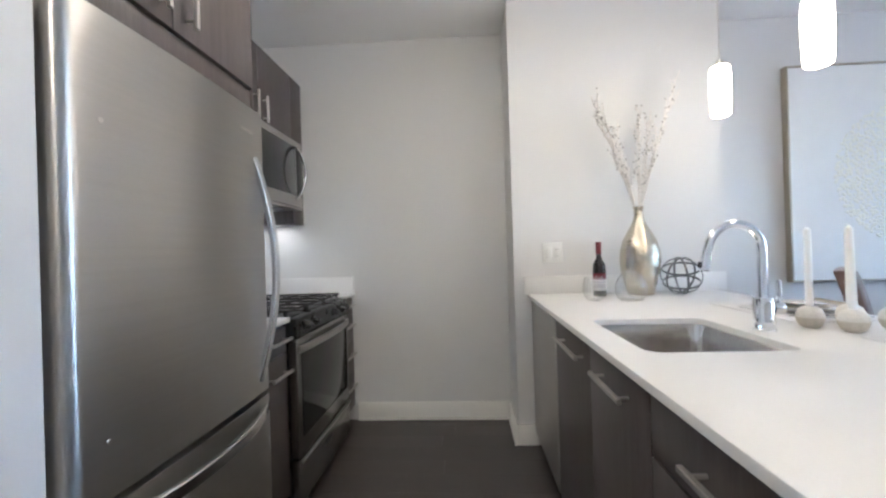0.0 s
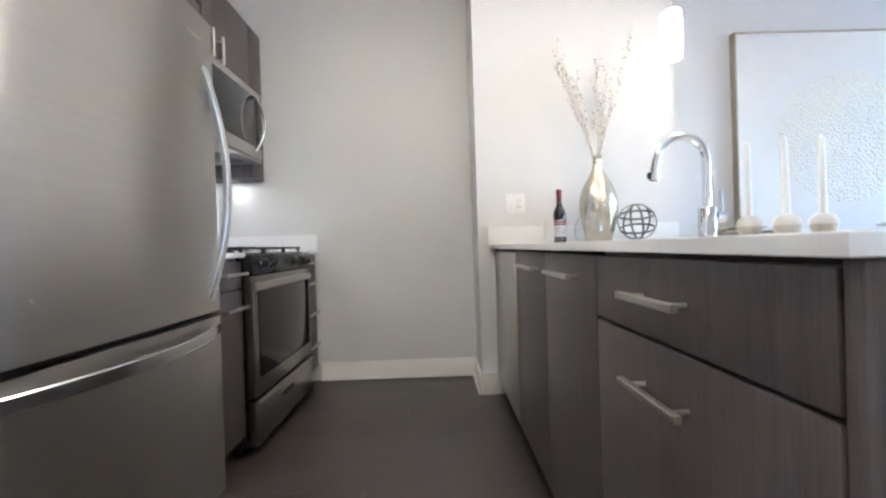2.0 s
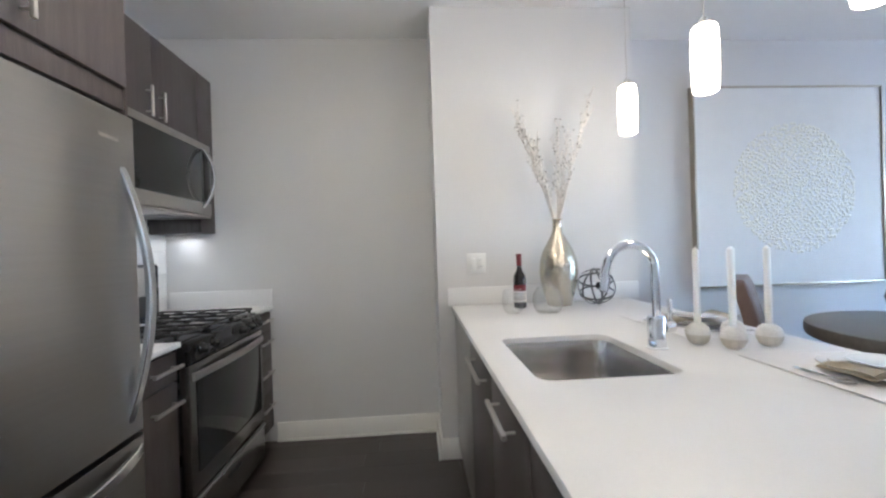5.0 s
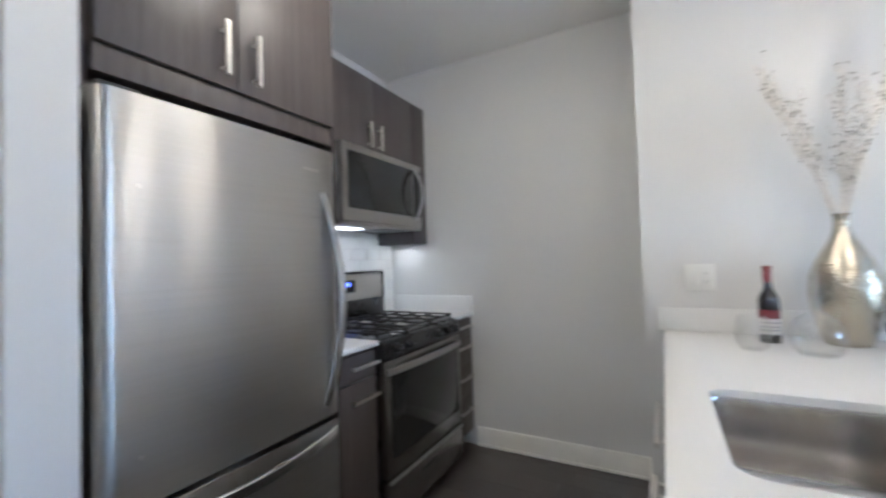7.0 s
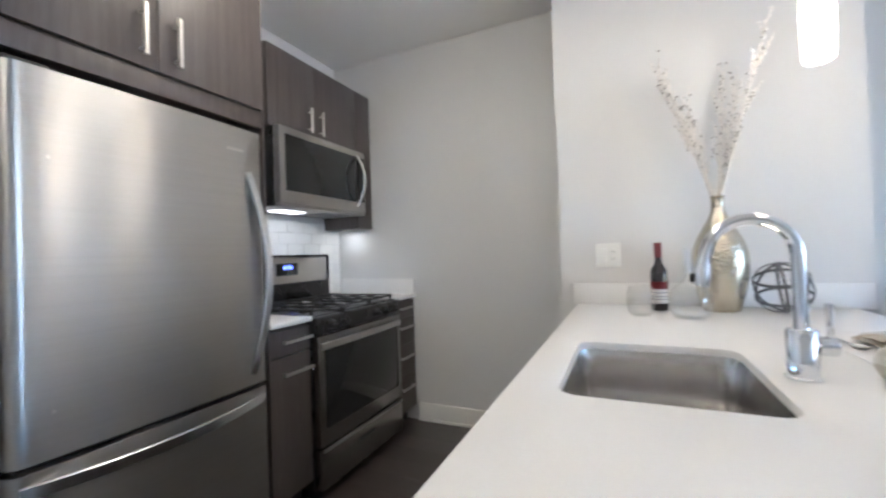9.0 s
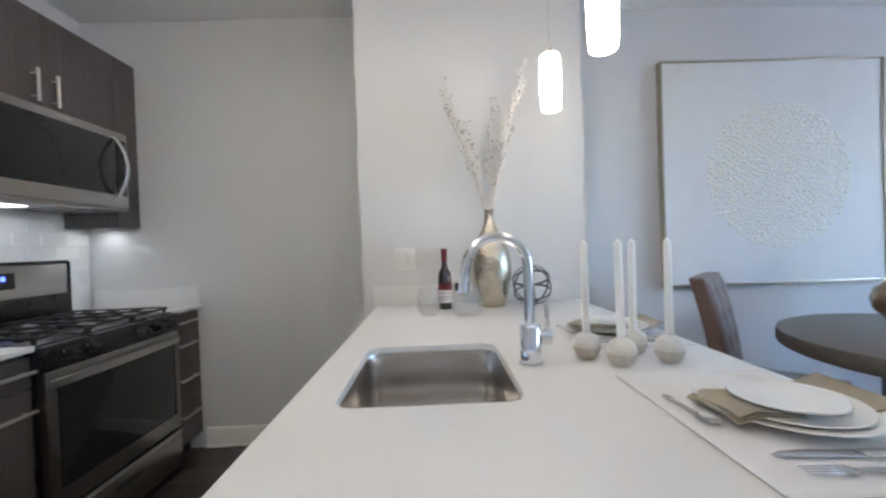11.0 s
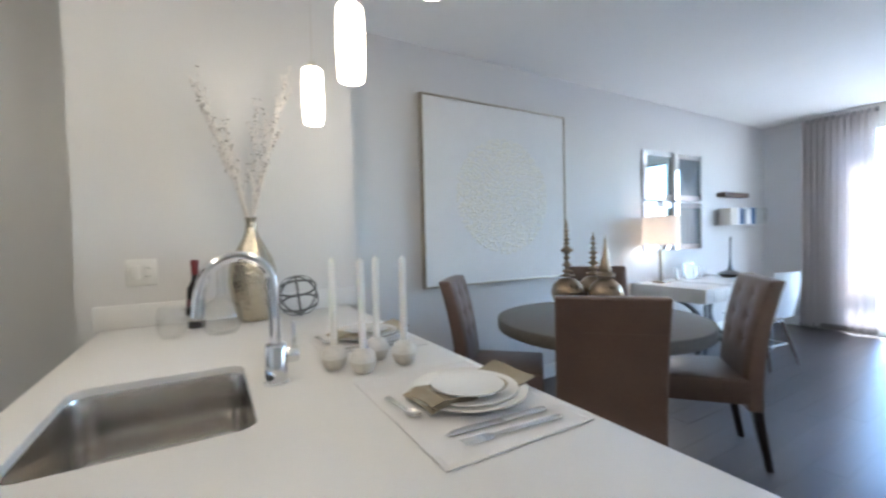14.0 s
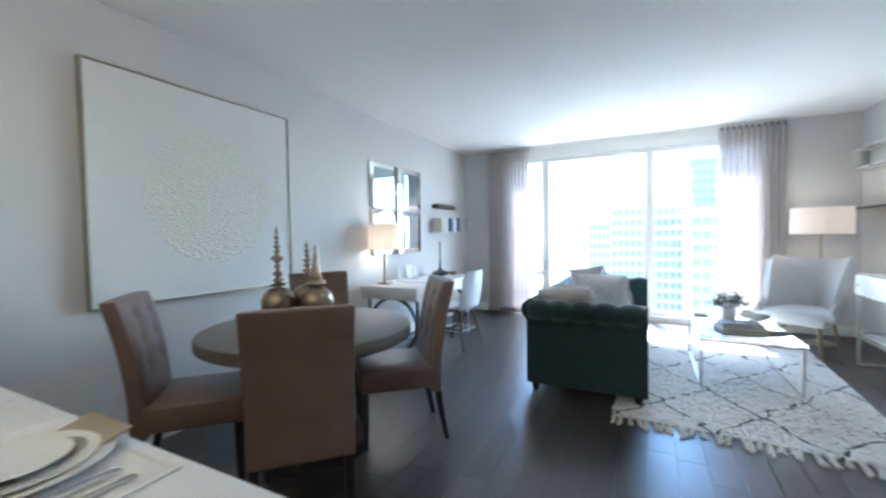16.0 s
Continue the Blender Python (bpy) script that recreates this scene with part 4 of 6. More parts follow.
BALLS = [((1.198, 1.447), (0.2, 1.0)), ((1.257, 1.369), (0.4, 4.0)), ((1.332, 1.462), (3.0, 2.5)), ((1.386, 1.382), (2.2, 3.5))]
for (bx, by), (lx, ly) in BALLS:
    holder = thing("candle_holder", pose(bx, by, CZ), "round pale stone candle holder with a sandy lower half", "candle holder", "round candle holders")
    part("ball", lathe([(0, 0.0), (0.018, 0.0), (0.028, 0.008), (0.0345, 0.022), (0.0362, 0.033)], 32), material("sandy_stone", (0.60, 0.56, 0.50), 0.8, 0, 60, 0.15, 0.4, 200) if "sandy_stone" not in bpy.data.materials else bpy.data.materials["sandy_stone"], holder, "sandy unglazed lower half")
    part("upper_ball", lathe([(0.0362, 0.0335), (0.0348, 0.046), (0.029, 0.058), (0.018, 0.0665), (0.0115, 0.068), (0.0108, 0.060), (0, 0.060)], 32), STONE, holder)
    cn = thing("taper_candle", pose(bx, by, CZ + 0.061, -ly * 0.4, lx * 0.4, 0), "tall white unlit taper candle", "candle", "white taper candles")
    part("wax", lathe([(0, 0), (0.0104, 0), (0.0100, 0.12), (0.0098, 0.243), (0.0088, 0.2470), (0.0050, 0.2495), (0.0034, 0.2535), (0, 0.2545)], 20), WAX, cn)
    part("wick", tube([(0, 0, 0.2535), (0.0005, 0, 0.261)], 0.0014, (1, 0, 0), seg=6), LINEN, cn)


def plate(m, r, h, name, label):
    pl = thing(name, m, label, "plate")
    part("dish", lathe([(0, 0.003), (r * 0.55, 0.001), (r * 0.6, 0.0), (r * 0.66, 0.003), (r * 0.92, h * 0.75), (r, h), (r * 0.995, h + 0.002), (r * 0.9, h * 0.75 + 0.004), (r * 0.62, 0.008), (0, 0.007)], 48), PORCELAIN, pl)
    return pl


def placemat():
    x0, x1, y0, y1 = -0.168, 0.168, -0.231, 0.231
    bm = grid_sheet(24, 30, lambda u, v: (x0 + (x1 - x0) * u, y0 + (y1 - y0) * v, 0.0022 + 0.0007 * math.sin(9 * u + 4 * v) * math.sin(7 * v)), 0.0018)
    mt = thing("placemat", pose(1.373, 1.064, CZ), "white woven linen placemat with hemmed border", "placemat", "placemats on the peninsula")
    part("cloth", bm, LINEN, mt)
    for a, b, c, d in ((x0, x1, y0, y0 + 0.012), (x0, x1, y1 - 0.012, y1), (x0, x0 + 0.012, y0 + 0.0125, y1 - 0.0125), (x1 - 0.012, x1, y0 + 0.0125, y1 - 0.0125)):
        part("hem", block(a, b, c, d, 0.0034, 0.0043, 0.0003), LINEN, mt)
    return mt


def napkin():
    """A folded cloth laid over the dinner plate under the salad plate, its two ends sticking out."""
    def fold(u0, u1, dy, dz, amp, w):
        def place(p, v):
            u = u0 + (u1 - u0) * p
            e = 2 * u - 1
            x = -0.140 + 0.285 * u + 0.004 * math.sin(2.5 * v + 0.8)
            y = -0.012 + 0.030 * u + (v - 0.5) * w * (1 + 0.10 * e * abs(e)) + 0.003 * math.sin(5 * u)
            lift = 0.0225 + 0.0085 * min(1, abs(e) / 0.75) ** 2 + (0.034 if e > 0 else -0.030) * max(0, abs(e) - 0.75)
            return (x, y + dy, lift + dz + amp * math.sin(v * 5 + u * 3) * e * e)
        return grid_sheet(24, 16, place, 0.0020)
    np_ = thing("napkin", pose(1.402, 1.067, CZ - 0.003), "folded taupe satin napkin laid under the upper plate", "napkin", "napkins on the plates")
    part("lower_fold", fold(0.0, 1.0, 0, 0, 0.0020, 0.140), NAPKIN, np_)
    part("middle_fold", fold(0.03, 0.40, -0.006, 0.0042, 0.0018, 0.122), NAPKIN, np_)
    part("upper_fold", fold(0.01, 0.36, -0.016, 0.0085, 0.0024, 0.096), NAPKIN, np_)
    return np_


def cutlery(kind, m):
    it = thing(kind, m, {"spoon": "polished steel teaspoon on the placemat", "knife": "polished steel dinner knife on the placemat", "fork": "polished steel fork on the placemat"}[kind], kind, "cutlery on the placemats")

    def flat(outline, z0, dz):
        return moved(prism(outline, 0, dz, 0.0006), Matrix.Translation((0, 0, z0)))
    if kind == "spoon":
        part("handle", flat([(-0.004, 0.03), (0.004, 0.03), (0.0075, 0.115), (0.005, 0.122), (-0.005, 0.122), (-0.0075, 0.115)], 0.002, 0.0022), BRIGHT, it)
        part("bowl", grid_sheet(10, 10, lambda u, v: ((2 * u - 1) * 0.0155 * math.sqrt(max(0.02, 1 - (2 * v - 1) ** 2)), 0.033 - 0.046 * v, 0.0015 + 0.0055 * ((2 * u - 1) ** 2 * 0.5 + (2 * v - 1) ** 2 * 0.7)), 0.0012), BRIGHT, it)
    elif kind == "knife":
        part("handle", flat([(-0.0085, 0), (0.0085, 0), (0.0095, -0.10), (0.006, -0.108), (-0.006, -0.108), (-0.0095, -0.10)], 0.001, 0.005), BRIGHT, it)
        part("blade", flat([(-0.008, 0.001), (0.010, 0.001), (0.0115, 0.07), (0.008, 0.105), (0.0, 0.122), (-0.008, 0.118)], 0.002, 0.0014), BRIGHT, it)
    else:
        part("handle", flat([(-0.003, 0.06), (0.003, 0.06), (0.0055, 0.03), (0.0085, -0.09), (0.005, -0.096), (-0.005, -0.096), (-0.0085, -0.09), (-0.0055, 0.03)], 0.002, 0.0024), BRIGHT, it)
        part("head", flat([(-0.003, 0.059), (-0.0105, 0.068), (-0.0115, 0.082), (0.0115, 0.082), (0.0105, 0.068), (0.003, 0.059)], 0.002, 0.0018), BRIGHT, it)
        for x in (-0.0098, -0.0033, 0.0033, 0.0098):
            part("tine", block(x - 0.0014, x + 0.0014, 0.0821, 0.125, 0.002, 0.0036, 0.0005, 1), BRIGHT, it)
    return it


setting = [placemat(), plate(pose(1.402, 1.067, CZ + 0.0055), 0.136, 0.017, "dinner_plate", "large white porcelain dinner plate on the placemat"),
           plate(pose(1.402, 1.065, CZ + 0.0120), 0.113, 0.013, "side_plate", "white porcelain plate stacked on the dinner plate"), napkin(),
           plate(pose(1.389, 1.051, CZ + 0.0290, -1, 1.5, 0), 0.083, 0.009, "salad_plate", "small white porcelain plate lying on the folded napkin"),
           cutlery("spoon", pose(1.248, 1.028, CZ + 0.0055, 0, 0, 6)), cutlery("knife", pose(1.380, 0.918, CZ + 0.0055, 0, 0, 90 - 4)), cutlery("fork", pose(1.393, 0.876, CZ + 0.0055, 0, 0, 90 - 4))]
for o in setting:
    copy_thing(o, Matrix.Translation((0, 0.685, 0)) @ o.matrix_basis)

# ------------------------------------------------------------------ dining corner
paint = thing("painting", pose(2.95, YN - 0.002, 0.895), "large white canvas with raised cream circle, thin champagne frame", "painting")
X0, X1, Z0, Z1, PY = 2.237, 3.666, 0.893, 2.302, 2.868
part("canvas", block(X0 + 0.012, X1 - 0.012, PY + 0.006, YN - 0.003, Z0 + 0.012, Z1 - 0.012), CANVAS, paint, world=True)
for a in ((X0, X0 + 0.011, Z0, Z1), (X1 - 0.011, X1, Z0, Z1), (X0 + 0.0112, X1 - 0.0112, Z0, Z0 + 0.011), (X0 + 0.0112, X1 - 0.0112, Z1 - 0.011, Z1)):
    part("frame_bar", block(a[0], a[1], PY - 0.004, YN - 0.003, a[2], a[3], 0.001), CHAMPAGNE, paint, "thin champagne frame edge", True)


def petals():
    """Curved strokes of thick paint in rings, filling a disc."""
    q = random.Random(5)
    verts, faces = [], []
    r = 0.02
    cx, cz, yb = 2.985, 1.580, PY + 0.0055
    while r < 0.455:
        n = max(5, int(2 * math.pi * r / 0.030))
        for k in range(n):
            if r > 0.38 and q.random() < 0.10:
                continue
            a = 2 * math.pi * (k + 0.5 * (int(r / 0.018) % 2) + q.uniform(-0.3, 0.3)) / n
            rr = r + q.uniform(-0.008, 0.008)
            mx, mz = cx + rr * math.cos(a), cz + rr * math.sin(a)
            turn = a + math.pi / 2 + q.uniform(-0.6, 0.6)
            L, W, H = 0.0165 * q.uniform(0.65, 1.3), 0.0098 * q.uniform(0.7, 1.3), 0.0040 * q.uniform(0.5, 1.4)
            tx, tz, nx, nz = math.cos(turn), math.sin(turn), math.cos(a), math.sin(a)
            b = len(verts)
            for u, v, h in ((-1, 0, 0), (-0.45, -0.9, 0), (0.45, -0.9, 0), (1, 0, 0), (0.45, 0.9, 0), (-0.45, 0.9, 0), (-0.4, -0.3, 0.8), (0.4, -0.3, 0.8), (0, 0.55, 1.0)):
                verts.append((mx + tx * L * u + nx * W * v, yb - H * h, mz + tz * L * u + nz * W * v))
            for f in ((0, 1, 6), (1, 2, 7, 6), (2, 3, 7), (3, 4, 8, 7), (4, 5, 8), (5, 0, 6, 8), (6, 7, 8)):
                faces.append(tuple(b + i for i in f))
        r += 0.0172
    me = bpy.data.meshes.new("relief")
    me.from_pydata(verts, [], faces)
    bm = bmesh.new()
    bm.from_mesh(me)
    bpy.data.meshes.remove(me)
    return bm


tagged(part("relief", petals(), CREAM, paint, "raised cream brush strokes in a circle", True, sharp=75), kind="stuff")

TBX, TBY = 2.952, 1.955
table = thing("dining_table", pose(TBX, TBY, 0), "round grey-stained oak pedestal dining table", "table")
part("tabletop", lathe([(0, 0.682), (0.598, 0.682), (0.608, 0.688), (0.612, 0.70), (0.612, 0.74), (0.608, 0.751), (0.598, 0.755), (0, 0.755)], 96), GREYWOOD, table)
part("apron", lathe([(0, 0.62), (0.30, 0.62), (0.30, 0.681), (0, 0.681)], 40), DARKWOOD, table)
part("column", lathe([(0, 0.06), (0.245, 0.06), (0.25, 0.066), (0.25, 0.61), (0.245, 0.619), (0, 0.619)], 40), DARKWOOD, table)
part("foot_plate", lathe([(0, 0.0), (0.33, 0.0), (0.335, 0.006), (0.33, 0.03), (0.31, 0.056), (0, 0.0595)], 48), DARKWOOD, table)


def dining_chair(m):
    ch = thing("dining_chair", m, "brown leather parsons dining chair with tufted back and dark wooden legs", "chair", "chairs round the dining table")
    seat = block(-0.226, 0.226, -0.20, 0.265, 0.345, 0.480, 0.016, 3)
    for v in seat.verts:
        if v.co.z > 0.45:
            v.co.z += 0.016 * (1 - (v.co.x / 0.23) ** 2) * (1 - ((v.co.y - 0.03) / 0.25) ** 2)
    part("seat", seat, LEATHER, ch)

    def bend(z):
        u = max(0, (z - 0.42) / 0.57)
        return -0.235 - 0.02 * u - 0.075 * u * u

    def back(u, v, s):
        z = 0.315 + 0.685 * v
        x = -0.226 + 0.452 * u
        puff = 0.0
        if s > 0:
            edge = max(0.0, min(1.0, min(u, 1 - u) * 12)) * max(0.0, min(1.0, min(v, 1 - v) * 14))
            dents = sum(math.exp(-(((u - bu) * 0.45) ** 2 + ((v - bv) * 0.67) ** 2) / 0.0012) for bu in (0.30, 0.70) for bv in (0.52, 0.70, 0.88))
            puff = 0.012 * edge - 0.012 * dents
        return (x, bend(z) + (0.068 + puff if s > 0 else -0.006 * math.sin(math.pi * u)), z)
    bm = bmesh.new()
    nu, nv = 28, 34
    fr = [[bm.verts.new(back(i / nu, j / nv, 1)) for j in range(nv + 1)] for i in range(nu + 1)]
    bk = [[bm.verts.new(back(i / nu, j / nv, -1)) for j in range(nv + 1)] for i in range(nu + 1)]
    for i in range(nu):
        for j in range(nv):
            bm.faces.new((fr[i][j], fr[i + 1][j], fr[i + 1][j + 1], fr[i][j + 1]))
            bm.faces.new((bk[i][j], bk[i][j + 1], bk[i + 1][j + 1], bk[i + 1][j]))
    for j in range(nv):
        bm.faces.new((fr[0][j], fr[0][j + 1], bk[0][j + 1], bk[0][j])), bm.faces.new((fr[nu][j + 1], fr[nu][j], bk[nu][j], bk[nu][j + 1]))
    for i in range(nu):
        bm.faces.new((fr[i][nv], fr[i + 1][nv], bk[i + 1][nv], bk[i][nv])), bm.faces.new((fr[i + 1][0], fr[i][0], bk[i][0], bk[i + 1][0]))
    bmesh.ops.recalc_face_normals(bm, faces=bm.faces)
    rim = [e for e in bm.edges if len(e.link_faces) == 2 and e.calc_face_angle(0) > radians(60)]
    bmesh.ops.bevel(bm, geom=rim, offset=0.009, segments=3, profile=0.5, affect="EDGES")
    backrest = part("backrest", bm, LEATHER, ch, sharp=60)
    for z, lab in ((0.845, "stitched seam"), (0.33, "stitched seam")):
        y = bend(z) - 0.0065
        part("seam", sweep([(-0.222, y + 0.004, z), (-0.1, y - 0.0025, z), (0, y - 0.004, z), (0.1, y - 0.0025, z), (0.222, y + 0.004, z)], ring_section(0.0014, 6), (0, 0, 1)), LEATHER, backrest, lab)
    for bu in (0.30, 0.70):
        for bv in (0.52, 0.70, 0.88):
            x, y, z = back(bu, bv, 1)
            part("button", lathe([(0, 0), (0.009, 0), (0.0085, 0.003), (0.005, 0.0055), (0, 0.006)], 12, pose(x, y - 0.001, z, -90, 0, 0)), LEATHER, backrest)
    for x in (-0.195, 0.195):
        for y, dy in ((0.235, 0.0), (-0.215, -0.055)):
            leg = sweep([(x, y, 0.344 if y > 0 else 0.313), (x, y + dy * 0.3, 0.20), (x, y + dy, 0.0)], bar_section(0.021, 0.021, 0.003), (1, 0, 0), scales=[1, 0.92, 0.70])
            part("leg", leg, DARKWOOD, ch, "tapered dark wooden leg")
    return ch


def facing(x, y, fx, fy):
    return pose(x, y, 0, 0, 0, math.degrees(math.atan2(-fx, fy)))


first = dining_chair(facing(2.548, 1.603, 0.717, 0.698))
for a in ((2.465, 2.313, 0.72, -0.69), (3.360, 1.583, -0.66, 0.75), (3.425, 2.286, -0.64, -0.77)):
    copy_thing(first, facing(*a))


def finial_bottle(x, y, profile, label):
    f = thing("brass_bottle", pose(x, y, 0.755), label, "ornament", "brass bottles on the table")
    part("vessel", lathe(profile[:10], 40), BRASS, f, sharp=50)
    part("stopper", lathe(profile[10:], 32), BRASS, f, sharp=50)
    return f


BODY = [(0, 0.0), (0.046, 0.0), (0.048, 0.008), (0.026, 0.030), (0.050, 0.052), (0.092, 0.095), (0.104, 0.140), (0.090, 0.190), (0.050, 0.226), (0, 0.234)]


def stack(levels, z0):
    out = [(0, z0)]
    z = z0
    for r, h in levels:
        out += [(r * 0.42, z + 0.001), (r * 0.48, z + h * 0.20), (r * 0.95, z + h * 0.38), (r, z + h * 0.5), (r * 0.88, z + h * 0.64), (r * 0.46, z + h * 0.80), (r * 0.40, z + h * 0.97)]
        z += h
    return out + [(0.003, z + 0.01), (0, z + 0.028)], z


low, _ = stack([(0.050, 0.026), (0.034, 0.030), (0.027, 0.050), (0.020, 0.040), (0.040, 0.056), (0.020, 0.030), (0.023, 0.026), (0.015, 0.030), (0.017, 0.024), (0.010, 0.040)], 0.2345)
finial_bottle(2.872, 2.126, BODY + low, "tall antique brass bottle with beaded spire stopper")
low, _ = stack([(0.050, 0.028), (0.032, 0.040), (0.036, 0.034), (0.024, 0.034), (0.030, 0.030), (0.017, 0.032), (0.020, 0.026), (0.012, 0.040)], 0.2345)
finial_bottle(3.078, 2.092, BODY + low, "antique brass bottle with ringed spire stopper")
cone = [(0, 0.2345), (0.040, 0.236), (0.056, 0.250), (0.052, 0.264), (0.032, 0.276), (0.036, 0.288), (0.030, 0.31), (0.018, 0.37), (0.010, 0.43), (0.007, 0.452), (0.010, 0.463), (0.006, 0.473), (0.002, 0.49), (0, 0.512)]
finial_bottle(2.990, 1.932, BODY + cone, "antique brass bottle with smooth conical stopper")
# ------------------------------------------------------------------ desk corner
MIRX = ((4.838, 5.384), (5.416, 5.962))
MIRZ = ((1.063, 1.592), (1.614, 2.139))
for mx0, mx1 in MIRX:
    for mz0, mz1 in MIRZ:
        mr = thing("wall_mirror", pose((mx0 + mx1) / 2, YN - 0.002, mz0), "square wall mirror in a faceted silver frame", "mirror", "square mirrors over the desk")
        part("backing", block(mx0 + 0.005, mx1 - 0.005, YN - 0.016, YN - 0.002, mz0 + 0.005, mz1 - 0.005), GUNMETAL, mr, world=True)
        part("glass", block(mx0 + 0.06, mx1 - 0.06, YN - 0.022, YN - 0.0165, mz0 + 0.06, mz1 - 0.06), SMOKED, mr, world=True)
        w = 0.059
        for a, b, c, d, ax in ((mx0, mx0 + w, mz0, mz1, "x"), (mx1 - w, mx1, mz0, mz1, "x"), (mx0 + w, mx1 - w, mz0, mz0 + w, "z"), (mx0 + w, mx1 - w, mz1 - w, mz1, "z")):
            bm = block(a + 0.0005, b - 0.0005, YN - 0.026, YN - 0.0165, c + 0.0005, d - 0.0005)
            for v in bm.verts:
                if v.co.y < YN - 0.02:
                    inner = abs(v.co.x - (mx0 + mx1) / 2) < (mx1 - mx0) / 2 - w * 0.6 if ax == "x" else abs(v.co.z - (mz0 + mz1) / 2) < (mz1 - mz0) / 2 - w * 0.6
                    v.co.y += 0.007 if not inner else -0.004
            part("frame_strip", bm, MIRROR, mr, "bevelled mirror frame strip", True)

desk = thing("desk", pose(5.43, 2.57, 0), "white lacquered desk with a thick top and curved gunmetal legs", "desk")
DX0, DX1, DY0, DY1 = 4.59, 6.06, 2.165, 2.865
part("top", block(DX0, DX1, DY0, DY1, 0.625, 0.756, 0.004), WHITELAC, desk, world=True)
for x in (DX0 + 0.10, DX1 - 0.10):
    cy, cz, r = (DY0 + DY1) / 2, 0.315, 0.290
    ring = [(x, cy + r * math.cos(t), cz + 0.02 + r * math.sin(t)) for t in [2 * math.pi * i / 48 for i in range(48)]]
    part("ring_leg", sweep(ring, bar_section(0.025, 0.011, 0.002), (1, 0, 0), True), GUNMETAL, desk, "round gunmetal ring leg", True)
    part("floor_bar", block(x - 0.025, x + 0.025, DY0 + 0.06, DY1 - 0.06, 0.0, 0.035, 0.003), GUNMETAL, desk, world=True)
    for y in (DY0 + 0.05, DY1 - 0.05):
        part("upright", block(x - 0.02, x + 0.02, y - 0.011, y + 0.011, 0.0, 0.624, 0.002), GUNMETAL, desk, world=True)
part("stretcher", block(DX0 + 0.13, DX1 - 0.13, 2.56, 2.58, 0.10, 0.13, 0.003), GUNMETAL, desk, world=True)
for x in (4.915, 5.405, 5.895):
    part("drawer_front", block(x - 0.20, x + 0.20, DY0 - 0.004, DY0 - 0.0002, 0.646, 0.736, 0.001), WHITELAC, desk, world=True)


def lamp_shade(r0, r1, z0, z1, thick=0.003):
    return lathe([(r0, z0), (r1, z1), (r1 - thick, z1), (r0 - thick, z0), (r0, z0)], 48)


dl = thing("table_lamp", pose(4.83, 2.705, 0.756), "lit table lamp with square brass stem and drum shade", "table lamp")
part("base", block(-0.06, 0.06, -0.06, 0.06, 0, 0.018, 0.004), BRASS, dl)
part("stem", block(-0.016, 0.016, -0.016, 0.016, 0.018, 0.34, 0.003), CHAMPAGNE, dl)
part("shade", lamp_shade(0.175, 0.165, 0.385, 0.665), SHADE, dl, "glowing cream drum shade")
part("spider", join(*[tube([(0.168 * math.cos(a), 0.168 * math.sin(a), 0.62), (0, 0, 0.62)], 0.002, (0, 0, 1), seg=6) for a in (0, 2.1, 4.2)], tube([(0, 0, 0.34), (0, 0, 0.62)], 0.005, (1, 0, 0), seg=8)), NICKEL, dl)
bulb = part("bulb", lathe([(0, 0.42), (0.02, 0.425), (0.03, 0.46), (0.022, 0.50), (0, 0.52)], 16), glow(material("warm_bulb", (0.8, 0.7, 0.6), 0.4), (1.0, 0.80, 0.62), 6.5), dl)

for x, w, h, tilt in ((5.17, 0.09, 0.13, 10), (5.40, 0.15, 0.17, -12), (5.66, 0.16, 0.13, 6)):
    fr = thing("photo_frame", pose(x, 2.73, 0.757, -8, 0, tilt), "small silver photo frame standing on the desk", "picture frame", "frames on the desk")
    part("frame", join(block(-w / 2, w / 2, -0.008, 0.008, 0, 0.016, 0.002), block(-w / 2, w / 2, -0.008, 0.008, h - 0.016, h, 0.002), block(-w / 2, -w / 2 + 0.016, -0.008, 0.008, 0.016, h - 0.016, 0.001), block(w / 2 - 0.016, w / 2, -0.008, 0.008, 0.016, h - 0.016, 0.001)), NICKEL, fr)
    part("print", block(-w / 2 + 0.016, w / 2 - 0.016, -0.002, 0.004, 0.016, h - 0.016), PAPER if x < 5.3 else CANVAS, fr)
dv = thing("bud_vase", pose(5.84, 2.54, 0.756), "flat gunmetal bud vase with a long thin neck", "vase")
part("body", lathe([(0, 0), (0.06, 0), (0.10, 0.018), (0.115, 0.035), (0.09, 0.055), (0.035, 0.075), (0.016, 0.11), (0.009, 0.20), (0.007, 0.38), (0.009, 0.44), (0.006, 0.44), (0, 0.40)], 36), GUNMETAL, dv)
tray = thing("small_dish", pose(6.03, 2.45, 0.756), "small ochre ceramic dish on the desk", "dish")
part("bowl", lathe([(0, 0), (0.035, 0), (0.055, 0.02), (0.06, 0.035), (0.056, 0.035), (0.05, 0.02), (0.03, 0.008), (0, 0.008)], 28), material("ochre_glaze", (0.36, 0.30, 0.14), 0.3), tray)

wc = thing("desk_chair", pose(5.39, 2.085, 0, 0, 0, -8), "white moulded shell desk chair with walnut legs and steel braces", "chair")


